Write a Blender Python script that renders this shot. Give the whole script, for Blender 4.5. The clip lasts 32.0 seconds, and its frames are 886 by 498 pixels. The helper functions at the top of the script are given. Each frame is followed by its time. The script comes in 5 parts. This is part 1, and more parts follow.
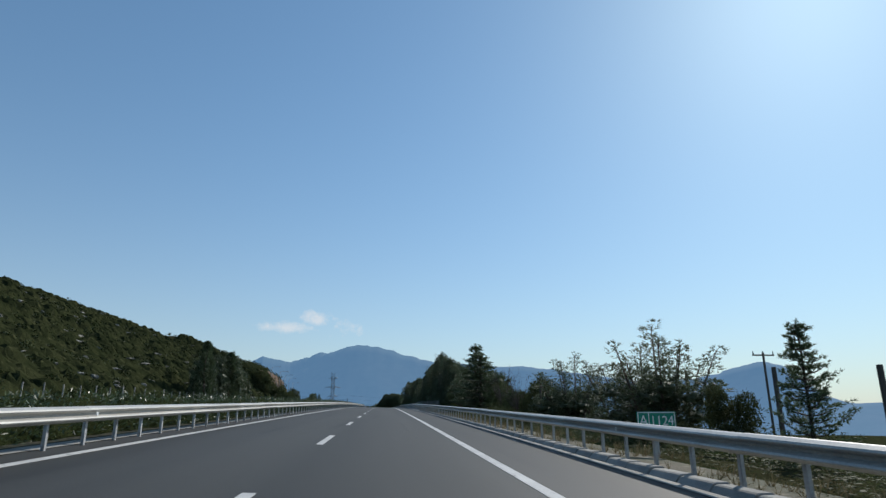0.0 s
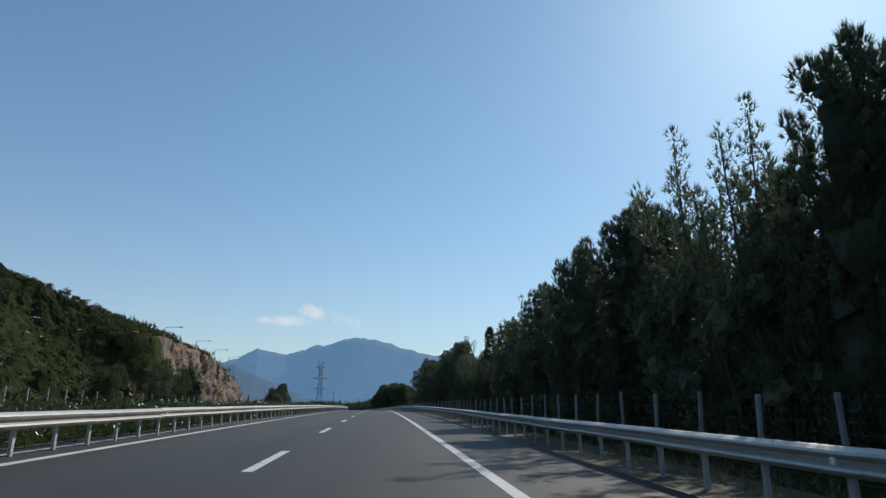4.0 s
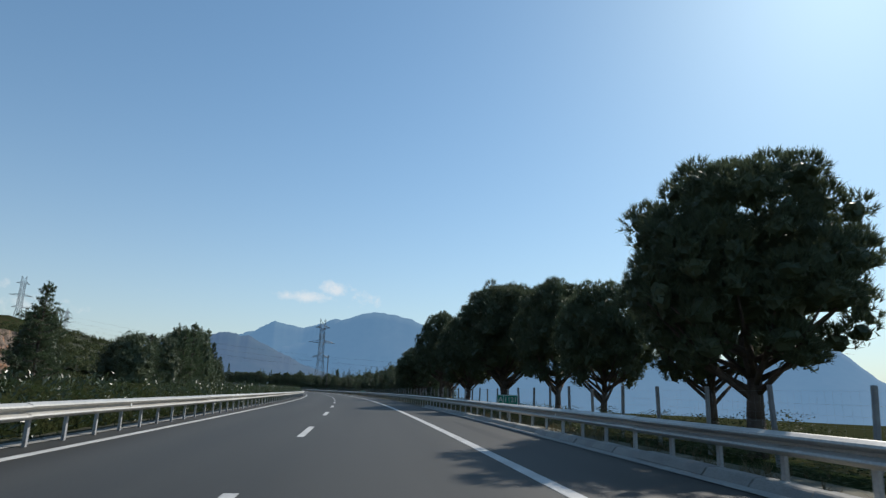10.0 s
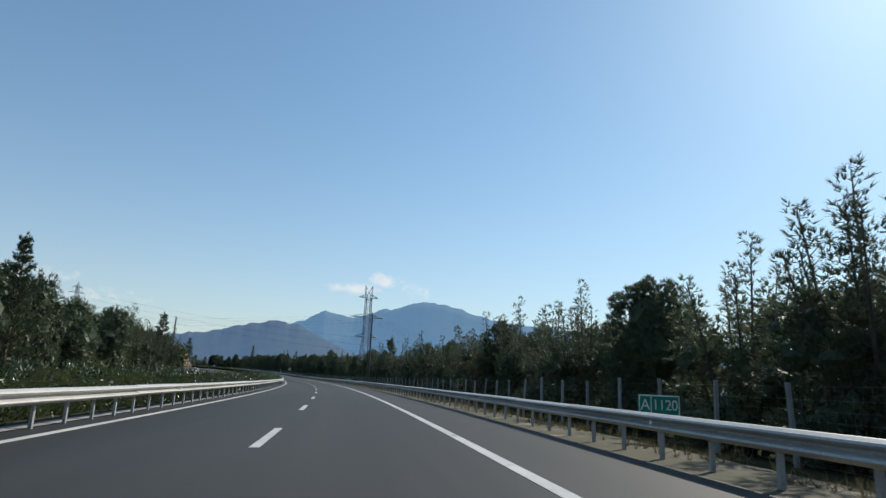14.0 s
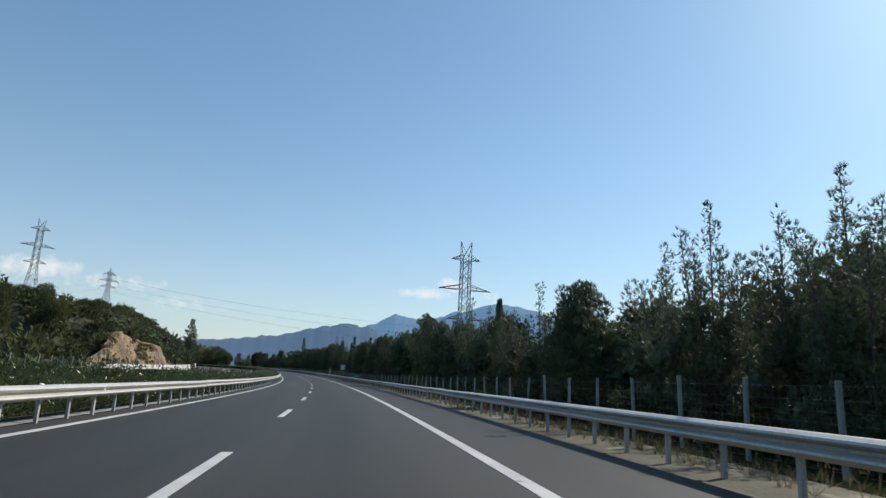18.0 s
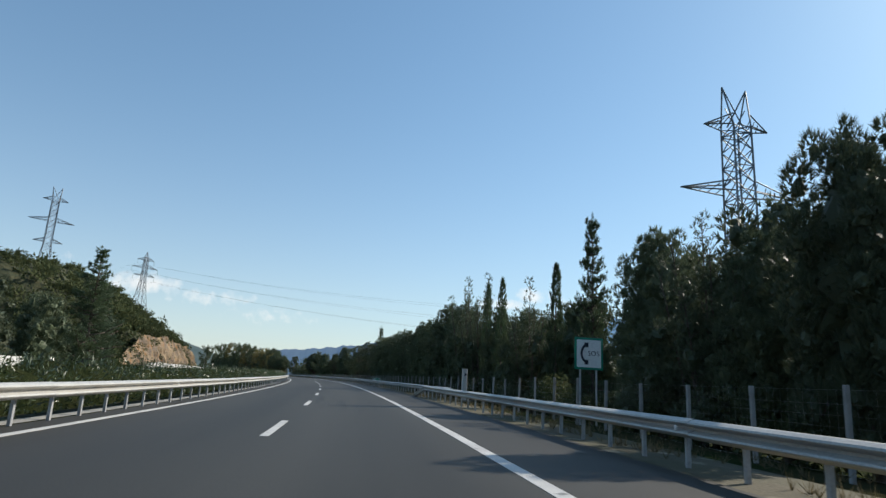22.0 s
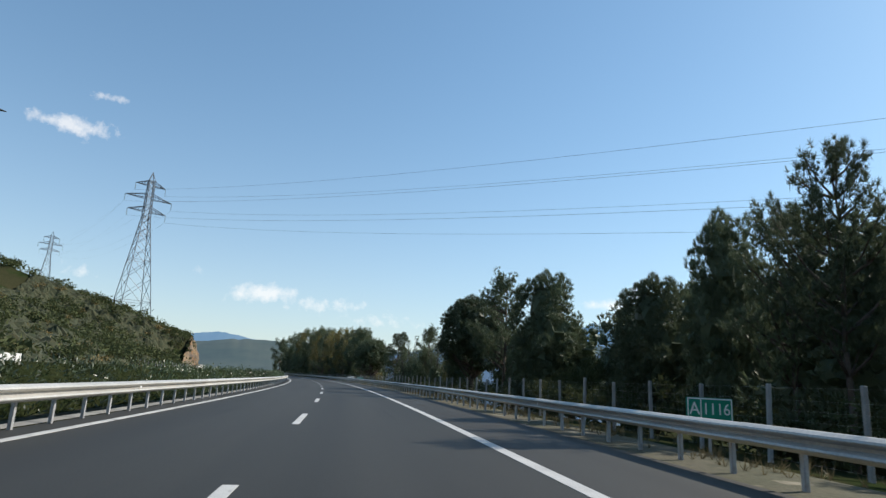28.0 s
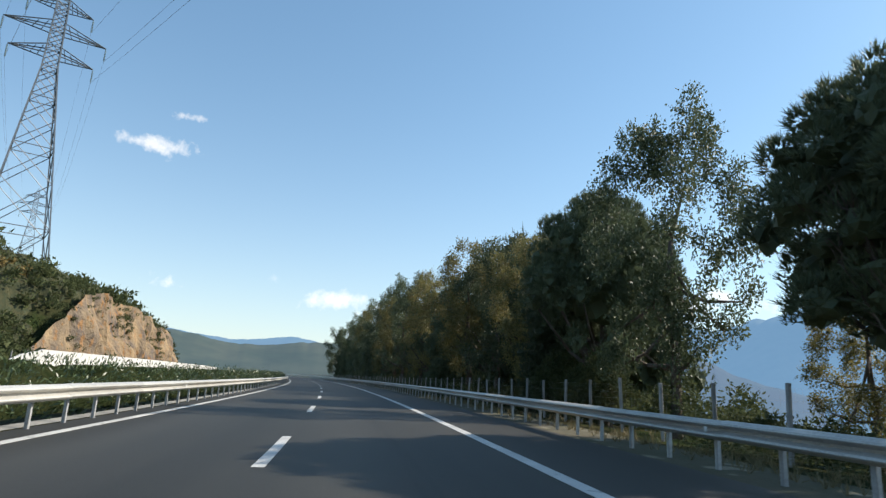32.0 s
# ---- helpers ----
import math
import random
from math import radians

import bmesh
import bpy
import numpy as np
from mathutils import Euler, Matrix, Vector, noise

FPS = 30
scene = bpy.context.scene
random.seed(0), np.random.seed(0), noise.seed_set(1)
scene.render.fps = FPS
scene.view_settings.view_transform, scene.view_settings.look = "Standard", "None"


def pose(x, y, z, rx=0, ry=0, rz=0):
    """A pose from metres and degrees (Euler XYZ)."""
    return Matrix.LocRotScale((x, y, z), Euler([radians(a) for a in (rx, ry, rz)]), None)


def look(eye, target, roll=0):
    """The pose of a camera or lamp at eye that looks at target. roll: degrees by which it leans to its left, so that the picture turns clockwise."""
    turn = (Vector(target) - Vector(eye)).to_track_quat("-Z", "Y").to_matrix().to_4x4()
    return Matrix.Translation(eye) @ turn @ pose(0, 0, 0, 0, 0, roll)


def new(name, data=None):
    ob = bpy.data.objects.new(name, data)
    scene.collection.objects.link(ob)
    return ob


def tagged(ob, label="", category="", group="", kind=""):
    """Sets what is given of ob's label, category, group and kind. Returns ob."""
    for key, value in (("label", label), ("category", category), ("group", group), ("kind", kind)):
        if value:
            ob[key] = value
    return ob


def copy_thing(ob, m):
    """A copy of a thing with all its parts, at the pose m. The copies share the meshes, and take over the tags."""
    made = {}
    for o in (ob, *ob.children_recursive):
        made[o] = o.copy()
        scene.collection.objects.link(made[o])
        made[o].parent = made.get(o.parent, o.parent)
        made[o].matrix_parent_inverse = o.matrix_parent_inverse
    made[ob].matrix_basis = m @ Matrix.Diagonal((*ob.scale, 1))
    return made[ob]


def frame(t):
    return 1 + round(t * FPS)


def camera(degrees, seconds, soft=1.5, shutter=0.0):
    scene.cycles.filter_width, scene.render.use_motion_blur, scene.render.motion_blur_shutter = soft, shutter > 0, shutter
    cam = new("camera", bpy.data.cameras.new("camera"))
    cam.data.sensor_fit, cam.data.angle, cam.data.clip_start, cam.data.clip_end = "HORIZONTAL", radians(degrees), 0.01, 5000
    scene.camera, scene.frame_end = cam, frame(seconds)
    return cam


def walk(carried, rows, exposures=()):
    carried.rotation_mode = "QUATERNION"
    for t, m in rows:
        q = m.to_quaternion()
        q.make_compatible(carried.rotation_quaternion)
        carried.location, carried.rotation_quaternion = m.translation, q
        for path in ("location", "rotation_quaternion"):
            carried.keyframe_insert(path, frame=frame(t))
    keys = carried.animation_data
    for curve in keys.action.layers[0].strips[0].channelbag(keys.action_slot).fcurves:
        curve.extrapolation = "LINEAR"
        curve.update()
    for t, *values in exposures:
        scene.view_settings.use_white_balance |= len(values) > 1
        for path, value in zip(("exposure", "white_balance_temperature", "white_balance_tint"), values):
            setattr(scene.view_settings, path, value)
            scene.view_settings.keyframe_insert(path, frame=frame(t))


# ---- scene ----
# The road's plan: heading, grade and crossfall (degrees) by travel time at 28.57 m/s.
SPEED, EYE = 28.57, 1.05
HEAD_T = [-60, 0, 5, 6, 7, 8, 9, 10, 11, 12, 13, 14, 16, 20, 24, 28, 32, 36, 40, 44, 200]
HEAD_V = [0, 0, 0, .1, .6, 1.3, 2.25, 3.3, 4.5, 5.9, 7.4, 9.05, 12.5, 19.3, 26.2, 33.0, 39.8, 46, 50, 52, 52]
GRADE_T = [-60, -4, 0, 3, 5, 6, 8, 10, 13, 16, 19, 20.5, 22, 24, 26, 28, 200]
GRADE_V = [0, 1.2, 1.2, .85, .4, .15, -.2, -.6, -.8, -.7, -.5, -.15, .2, .3, .1, 0, 0]
BANK_T = [-60, 0, 3, 5, 6, 8, 12, 200]
BANK_V = [2.6, 2.6, 2.1, .8, .2, -.1, -.5, -.5]
STEP = 5.0
SS = np.arange(-1500.0, 5600.1, STEP)


def smooth(a, k=9):
    return np.convolve(np.pad(a, k // 2, "edge"), np.ones(k) / k, "valid")


head = smooth(smooth(np.interp(SS / SPEED, HEAD_T, HEAD_V)))
grade = smooth(smooth(np.interp(SS / SPEED, GRADE_T, GRADE_V)))
bank = smooth(np.interp(SS / SPEED, BANK_T, BANK_V))
mid = np.radians((head[1:] + head[:-1]) / 2)
RX = np.concatenate([[0], np.cumsum(-np.sin(mid) * STEP)])
RY = np.concatenate([[0], np.cumsum(np.cos(mid) * STEP)])
RZ = np.concatenate([[0], np.cumsum(np.tan(np.radians((grade[1:] + grade[:-1]) / 2)) * STEP)])
ZERO = int(np.argmin(np.abs(SS)))
RX, RY, RZ = RX - RX[ZERO], RY - RY[ZERO], RZ - RZ[ZERO]


def along(s, d, h=0.0):
    """World points at s metres along the road, d metres right of the dashed line, h above the road."""
    s, d, h = np.broadcast_arrays(np.asarray(s, float), np.asarray(d, float), np.asarray(h, float))
    a = np.radians(np.interp(s, SS, head))
    b = np.tan(np.radians(np.interp(s, SS, bank)))
    return np.stack([np.interp(s, SS, RX) + d * np.cos(a), np.interp(s, SS, RY) + d * np.sin(a),
                     np.interp(s, SS, RZ) - np.clip(d, -12, 6) * b + h], -1)


def at_road(s, d, h=0.0, turn=0.0):
    """A pose on the road's plan, its y axis along the road."""
    p = along(s, d, h)
    return Matrix.Translation(Vector(p)) @ Matrix.Rotation(radians(float(np.interp(s, SS, head)) + turn), 4, "Z")


# The camera: seconds; yaw, pitch, roll to the road; metres right of the dashed line; metres ahead of steady speed.
CARRY = [(0, -5.49, 14.1, -2.37, 1.43, .12), (3, -5.87, 14.12, -2.08, 1.95, .46), (6, -5.43, 13.82, -.91, 1.73, .56),
         (9, -6.91, 13.52, -1.31, 1.23, .06), (12, -8.66, 13.09, -1.94, 1.19, -1.01), (16, -8.53, 12.31, -2.25, 1.41, -.72),
         (18, -8.77, 12.54, -2.2, 1.5, -1.2), (20, -8.4, 12.5, -2.38, 1.6, -.91), (22, -8.14, 12.52, -2.58, 1.39, -.69),
         (24, -8.14, 12.61, -2.77, 1.06, -.24), (27, -8.95, 12.41, -2.49, .98, .13), (29, -7.85, 12.46, -2.56, 1.07, .83),
         (30, -7.66, 12.26, -2.32, .98, 1.27), (32, -8.68, 12.53, -2.54, .92, 1.78)]
# small sways of the car: seconds; yaw, pitch
FINE = [(0, -0, -0), (0.5, -0.06, -0.01), (1, -0.1, -0.09), (1.5, -0.15, -0.15), (2, -0.06, -0.15), (2.5, 0.01, -0.21), (3, -0, -0), (3.5, -0.02, 0.18), (5.5, 0.03, 0.05), (6, -0, -0), (6.5, 0.1, 0.07), (7, 0.06, 0.17), (7.5, 0.02, 0.21), (8, -0.02, 0.13), (8.5, -0.01, 0.09), (9, -0, -0), (9.5, 0.07, -0.02), (10, 0.06, -0.02), (10.5, 0.01, 0.01), (11, -0.05, 0.07), (11.5, -0.06, 0.06), (12, -0, -0), (12.5, -0.09, 0.01), (13, -0.05, -0.01), (13.5, 0.02, -0.04), (15.5, 0.04, -0.12), (16, -0, -0), (16.5, 0.05, -0.1), (17, 0.05, -0.04), (17.5, -0.01, -0.06), (18, -0, -0), (18.5, -0.06, 0.02), (19, -0, -0), (20, 0, 0), (32, 0, 0)]


def carried_at(t):
    kt = [r[0] for r in CARRY]
    yaw, pitch, roll, lat, ds = (float(np.interp(t, kt, [r[i] for r in CARRY])) for i in range(1, 6))
    yaw += float(np.interp(t, [r[0] for r in FINE], [r[1] for r in FINE]))
    pitch += float(np.interp(t, [r[0] for r in FINE], [r[2] for r in FINE]))
    s = SPEED * t + ds
    x, y, z = along(s, lat, EYE)
    return pose(x, y, z, 90 + pitch + float(np.interp(s, SS, grade)), roll + float(np.interp(s, SS, bank)),
                yaw + float(np.interp(s, SS, head)))


EXPOSURES = [(0, -.1, 6350, 9), (6, -.03, 6450, 9), (9, .0, 6450, 9), (12, .08, 6650, 9), (18, .2, 6650, 9), (22, .32, 6750, 9), (27, .36, 6650, 9), (29, .44, 6700, 9), (31, .5, 6600, 9), (32, .68, 6900, 9)]
cam = camera(73.0, 32.0, soft=1.4, shutter=0.03)
walk(cam, [(k * .5, carried_at(k * .5)) for k in range(65)], EXPOSURES)

# ---- light ----
SUN_AZ, SUN_EL = 42.0, 36.0  # degrees clockwise from the road's first heading, degrees up
world = bpy.data.worlds.new("sky")
scene.world = world
world.use_nodes = True
wn, wl = world.node_tree.nodes, world.node_tree.links
wn.clear()


def wmath(op, a, b=None):
    n = wn.new("ShaderNodeMath")
    n.operation = op
    for i, v in enumerate((a, b)):
        if v is None:
            continue
        if isinstance(v, (int, float)):
            n.inputs[i].default_value = v
        else:
            wl.new(v, n.inputs[i])
    return n.outputs[0]


sky = wn.new("ShaderNodeTexSky")
sky.sky_type = "NISHITA"
sky.sun_disc = False
sky.sun_elevation, sky.sun_rotation = radians(SUN_EL), radians(SUN_AZ)
sky.air_density, sky.dust_density, sky.ozone_density, sky.altitude = 1.0, .46, 2.4, 150
coord = wn.new("ShaderNodeTexCoord")
split = wn.new("ShaderNodeSeparateXYZ")
wl.new(coord.outputs["Generated"], split.inputs[0])
azim = wmath("MULTIPLY", wmath("ARCTAN2", wmath("MULTIPLY", split.outputs[0], -1), split.outputs[1]), 57.2958)
elev = wmath("MULTIPLY", wmath("ARCSINE", split.outputs[2]), 57.2958)
puff = wn.new("ShaderNodeTexNoise")
puff.inputs["Scale"].default_value, puff.inputs["Detail"].default_value, puff.inputs["Roughness"].default_value = 55, 7, .66
wl.new(coord.outputs["Generated"], puff.inputs["Vector"])
# azimuth left of the first heading, elevation, half width, half height, density
CLOUDS = [(6.5, 8.5, 1.7, .8, 1.15), (8.9, 7.6, 3.2, .6, 1.0), (3.4, 7.7, 1.7, 1.0, .75), (59.3, 18.8, 3.6, .85, 1.1),
          (56.9, 21.7, 1.7, .45, .9), (41.8, 7.0, 3.4, 1.0, 1.15), (36.5, 6.4, 6, .9, .75), (47, 8.6, 1.6, .8, .5), (31, 5.2, 6, .9, .6), (57, 7.1, 1.5, .7, .75),
          (22, 7.2, 3.0, .35, .35)]
cover = None
for ca, ce, cw, ch, dens in CLOUDS:
    u = wmath("DIVIDE", wmath("SUBTRACT", azim, ca), cw)
    v = wmath("DIVIDE", wmath("SUBTRACT", elev, ce), ch)
    r = wmath("ADD", wmath("MULTIPLY", u, u), wmath("MULTIPLY", v, v))
    f = wmath("MULTIPLY", wmath("EXPONENT", wmath("MULTIPLY", r, -1.0)), dens)
    cover = f if cover is None else wmath("MAXIMUM", cover, f)
shape = wn.new("ShaderNodeMapRange")
shape.inputs["From Min"].default_value, shape.inputs["From Max"].default_value = .44, 1.12
wl.new(wmath("ADD", cover, wmath("MULTIPLY", wmath("SUBTRACT", puff.outputs["Fac"], .5), 1.9)), shape.inputs["Value"])
amount = wmath("MULTIPLY", wmath("MULTIPLY", shape.outputs[0], .62), wmath("GREATER_THAN", cover, .03))
mixc = wn.new("ShaderNodeMix")
mixc.data_type = "RGBA"
wl.new(amount, mixc.inputs[0])
clear = wn.new("ShaderNodeMix")
clear.data_type, clear.blend_type = "RGBA", "MULTIPLY"
clear.inputs[0].default_value = 1.0
clear.inputs[7].default_value = (.92, 1.23, 1.36, 1)
soften = wn.new("ShaderNodeGamma")
soften.inputs[1].default_value = .8
wl.new(sky.outputs[0], soften.inputs[0])
wl.new(soften.outputs[0], clear.inputs[6])
pale = wn.new("ShaderNodeMix")
pale.data_type = "RGBA"
wl.new(wmath("MULTIPLY", wmath("EXPONENT", wmath("DIVIDE", wmath("MAXIMUM", elev, 0.0), -8.5)), .66), pale.inputs[0])
wl.new(clear.outputs[2], pale.inputs[6])
pale.inputs[7].default_value = (4.75, 4.65, 4.55, 1)
wl.new(pale.outputs[2], mixc.inputs[6])
mixc.inputs[7].default_value = (6.6, 6.5, 6.5, 1)
background = wn.new("ShaderNodeBackground")
background.inputs[1].default_value = .128
wl.new(mixc.outputs[2], background.inputs[0])
wl.new(background.outputs[0], wn.new("ShaderNodeOutputWorld").inputs[0])

sun_data = bpy.data.lights.new("sun", "SUN")
sun_data.energy, sun_data.angle, sun_data.color = 4.4, radians(.53), (1.0, .94, .86)
sun = new("sun", sun_data)
sun_way = Vector((math.sin(radians(SUN_AZ)) * math.cos(radians(SUN_EL)), math.cos(radians(SUN_AZ)) * math.cos(radians(SUN_EL)), math.sin(radians(SUN_EL))))
sun.matrix_world = look(sun_way * 100, (0, 0, 0))


# ---- materials ----
def material(name, base, second=None, rough=.8, scale=4.0, fine=40.0, bump=.2, metal=0.0, spot=None, spot_at=.62, vary=0.0, coords="Object", stretch=(1, 1, 1), spec=.3):
    """Two-scale noise between base and second, with fine grain, bump and, by spot, stains of a third colour."""
    m = bpy.data.materials.new(name)
    m.use_nodes = True
    n, l = m.node_tree.nodes, m.node_tree.links
    n.clear()
    out = n.new("ShaderNodeOutputMaterial")
    b = n.new("ShaderNodeBsdfPrincipled")
    l.new(b.outputs[0], out.inputs[0])
    b.inputs["Roughness"].default_value, b.inputs["Metallic"].default_value = rough, metal
    b.inputs["Specular IOR Level"].default_value = spec
    tc = n.new("ShaderNodeTexCoord")
    mp = n.new("ShaderNodeMapping")
    mp.inputs["Scale"].default_value = stretch
    l.new(tc.outputs[coords], mp.inputs[0])
    second = second or tuple(c * .7 for c in base)
    big = n.new("ShaderNodeTexNoise")
    big.inputs["Scale"].default_value, big.inputs["Detail"].default_value = 1 / scale, 4
    small = n.new("ShaderNodeTexNoise")
    small.inputs["Scale"].default_value, small.inputs["Detail"].default_value = fine, 3
    l.new(mp.outputs[0], big.inputs["Vector"])
    l.new(tc.outputs[coords], small.inputs["Vector"])
    ramp = n.new("ShaderNodeValToRGB")
    ramp.color_ramp.elements[0].position, ramp.color_ramp.elements[1].position = .35, .65
    ramp.color_ramp.elements[0].color, ramp.color_ramp.elements[1].color = (*base, 1), (*second, 1)
    l.new(big.outputs["Fac"], ramp.inputs[0])
    color = ramp.outputs[0]
    if spot:
        st = n.new("ShaderNodeTexNoise")
        st.inputs["Scale"].default_value, st.inputs["Detail"].default_value = 3 / scale, 6
        l.new(mp.outputs[0], st.inputs["Vector"])
        sr = n.new("ShaderNodeMapRange")
        sr.inputs["From Min"].default_value, sr.inputs["From Max"].default_value = spot_at, spot_at + .08
        l.new(st.outputs["Fac"], sr.inputs["Value"])
        mx = n.new("ShaderNodeMix")
        mx.data_type = "RGBA"
        l.new(sr.outputs[0], mx.inputs[0])
        l.new(color, mx.inputs[6])
        mx.inputs[7].default_value = (*spot, 1)
        color = mx.outputs[2]
    hsv = n.new("ShaderNodeHueSaturation")
    l.new(color, hsv.inputs["Color"])
    mr = n.new("ShaderNodeMapRange")
    mr.inputs["To Min"].default_value, mr.inputs["To Max"].default_value = .65, 1.35
    l.new(small.outputs["Fac"], mr.inputs["Value"])
    val = mr.outputs[0]
    if vary:
        info = n.new("ShaderNodeObjectInfo")
        vr = n.new("ShaderNodeMapRange")
        vr.inputs["To Min"].default_value, vr.inputs["To Max"].default_value = 1 - vary, 1 + vary
        l.new(info.outputs["Random"], vr.inputs["Value"])
        mu = n.new("ShaderNodeMath")
        mu.operation = "MULTIPLY"
        l.new(val, mu.inputs[0])
        l.new(vr.outputs[0], mu.inputs[1])
        val = mu.outputs[0]
    l.new(val, hsv.inputs["Value"])
    l.new(hsv.outputs[0], b.inputs["Base Color"])
    if bump:
        bp = n.new("ShaderNodeBump")
        bp.inputs["Strength"].default_value, bp.inputs["Distance"].default_value = bump, .6 / fine
        l.new(small.outputs["Fac"], bp.inputs["Height"])
        l.new(bp.outputs[0], b.inputs["Normal"])
    return m


def leaf_material(name, base, second, shine=.35, through_it=.3, vary=.25):
    """Leaves that let some light through; each blade and each plant differs a little."""
    m = bpy.data.materials.new(name)
    m.use_nodes = True
    n, l = m.node_tree.nodes, m.node_tree.links
    n.clear()
    out = n.new("ShaderNodeOutputMaterial")
    geo = n.new("ShaderNodeNewGeometry")
    info = n.new("ShaderNodeObjectInfo")
    ramp = n.new("ShaderNodeValToRGB")
    ramp.color_ramp.elements[0].color, ramp.color_ramp.elements[1].color = (*base, 1), (*second, 1)
    l.new(geo.outputs["Random Per Island"], ramp.inputs[0])
    hsv = n.new("ShaderNodeHueSaturation")
    l.new(ramp.outputs[0], hsv.inputs["Color"])
    vr = n.new("ShaderNodeMapRange")
    vr.inputs["To Min"].default_value, vr.inputs["To Max"].default_value = 1 - vary, 1 + vary
    l.new(info.outputs["Random"], vr.inputs["Value"])
    l.new(vr.outputs[0], hsv.inputs["Value"])
    b = n.new("ShaderNodeBsdfPrincipled")
    b.inputs["Roughness"].default_value, b.inputs["Specular IOR Level"].default_value = .6 - .25 * shine, shine
    t = n.new("ShaderNodeBsdfTranslucent")
    mix = n.new("ShaderNodeMixShader")
    mix.inputs[0].default_value = through_it
    for o in (b.inputs["Base Color"], t.inputs[0]):
        l.new(hsv.outputs[0], o)
    l.new(b.outputs[0], mix.inputs[1])
    l.new(t.outputs[0], mix.inputs[2])
    l.new(mix.outputs[0], out.inputs[0])
    return m


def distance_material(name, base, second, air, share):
    """Far slopes through kilometres of air: ground colour with painted haze, a blue emission."""
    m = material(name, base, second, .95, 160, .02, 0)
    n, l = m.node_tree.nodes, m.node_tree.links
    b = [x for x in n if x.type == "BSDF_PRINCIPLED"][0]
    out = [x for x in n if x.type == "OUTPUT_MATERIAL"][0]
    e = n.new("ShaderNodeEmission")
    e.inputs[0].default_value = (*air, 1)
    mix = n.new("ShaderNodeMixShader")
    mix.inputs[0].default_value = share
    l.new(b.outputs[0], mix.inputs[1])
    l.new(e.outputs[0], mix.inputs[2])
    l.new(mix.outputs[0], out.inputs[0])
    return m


ASPHALT = material("asphalt", (.022, .0205, .017), (.043, .040, .0335), .66, 2.2, 30, .15, spot=(.020, .019, .016), spot_at=.62, coords="UV", stretch=(.04, 1, 1), spec=.3)
OLD_ASPHALT = material("old_asphalt", (.062, .060, .056), (.048, .047, .045), .85, 6, 50, .35, coords="UV", stretch=(.2, 1, 1))
PAINT = material("road_paint", (.54, .53, .50), (.44, .43, .41), .6, .8, 70, .15, spot=(.18, .18, .17), spot_at=.64)
CONCRETE = material("concrete", (.32, .31, .28), (.25, .24, .22), .9, .9, 45, .3, spot=(.20, .19, .17), spot_at=.64, vary=.12)
WALL_CONCRETE = material("pale_concrete", (.56, .55, .52), (.46, .45, .43), .9, 3, 30, .2, spot=(.40, .39, .36), spot_at=.68)
ZINC = material("galvanised_steel", (.50, .485, .445), (.41, .395, .365), .45, 1.2, 25, .05, metal=.12, vary=.1, spot=(.32, .31, .29), spot_at=.7)
POST_STEEL = material("post_steel", (.46, .47, .47), (.36, .36, .36), .5, .5, 25, .1, metal=.3, vary=.15)
LATTICE = material("lattice_steel", (.17, .19, .21), (.13, .15, .17), .55, 3, 8, 0, metal=.4)
WIRE = material("cable", (.05, .055, .06), None, .5, 3, 8, 0, metal=.3)
POST_CONCRETE = material("fence_concrete", (.36, .35, .33), (.26, .25, .24), .9, .4, 40, .3, vary=.2)
TIMBER = material("weathered_timber", (.12, .10, .085), (.08, .07, .06), .85, .6, 30, .3, stretch=(1, 1, .15))
BARK = material("bark", (.13, .10, .08), (.075, .06, .05), .95, .3, 18, .6, stretch=(1, 1, .3), vary=.2)
SOIL = material("verge_soil", (.105, .090, .060), (.068, .068, .036), .95, 2.2, 14, .5, spot=(.24, .21, .15), spot_at=.6)
LAND = material("dry_land", (.028, .032, .015), (.050, .046, .024), 1.0, 14, 3, .4, spot=(.026, .036, .014), spot_at=.50, spec=0)
ROCK = material("cut_rock", (.215, .155, .112), (.135, .112, .096), .95, 3.2, 2.2, 1.0, spot=(.30, .155, .085), spot_at=.56, stretch=(1, 1, .45))
EARTH_ROCK = material("orange_earth_rock", (.28, .20, .115), (.125, .10, .08), .95, 2.0, 2.5, 1.0, spot=(.25, .135, .06), spot_at=.56, stretch=(1, 1, .5))
SIGN_GREEN = material("green_sign", (.02, .25, .16), (.018, .22, .14), .35, 1, 30, 0)
SIGN_WHITE = material("white_sign", (.80, .80, .78), (.72, .72, .70), .4, 1, 30, 0)
DARK = material("dark_print", (.03, .035, .05), None, .5, 1, 30, 0)
LAMP_GREY = material("lamp_grey", (.40, .41, .42), (.33, .34, .35), .5, 1, 20, 0, metal=.5)
GLASS = material("insulator_glass", (.20, .27, .26), None, .2, 1, 20, 0, spec=.6)
PINE = leaf_material("pine_needles", (.078, .102, .058), (.120, .143, .079), .28, .32)
FIR = leaf_material("cypress_scale_leaves", (.052, .084, .044), (.098, .130, .064), .4, .4)
BROAD = leaf_material("broad_leaves", (.066, .088, .045), (.125, .148, .076), .3, .32)
AUTUMN = leaf_material("turning_leaves", (.12, .125, .045), (.25, .20, .08), .35, .45)
OLEANDER = leaf_material("oleander_leaves", (.030, .050, .016), (.095, .125, .052), .8, .25)
SCRUB = leaf_material("scrub_leaves", (.050, .063, .029), (.100, .112, .050), .03, .3)
HEATH = leaf_material("low_heath", (.022, .034, .012), (.050, .060, .024), .1, .12)
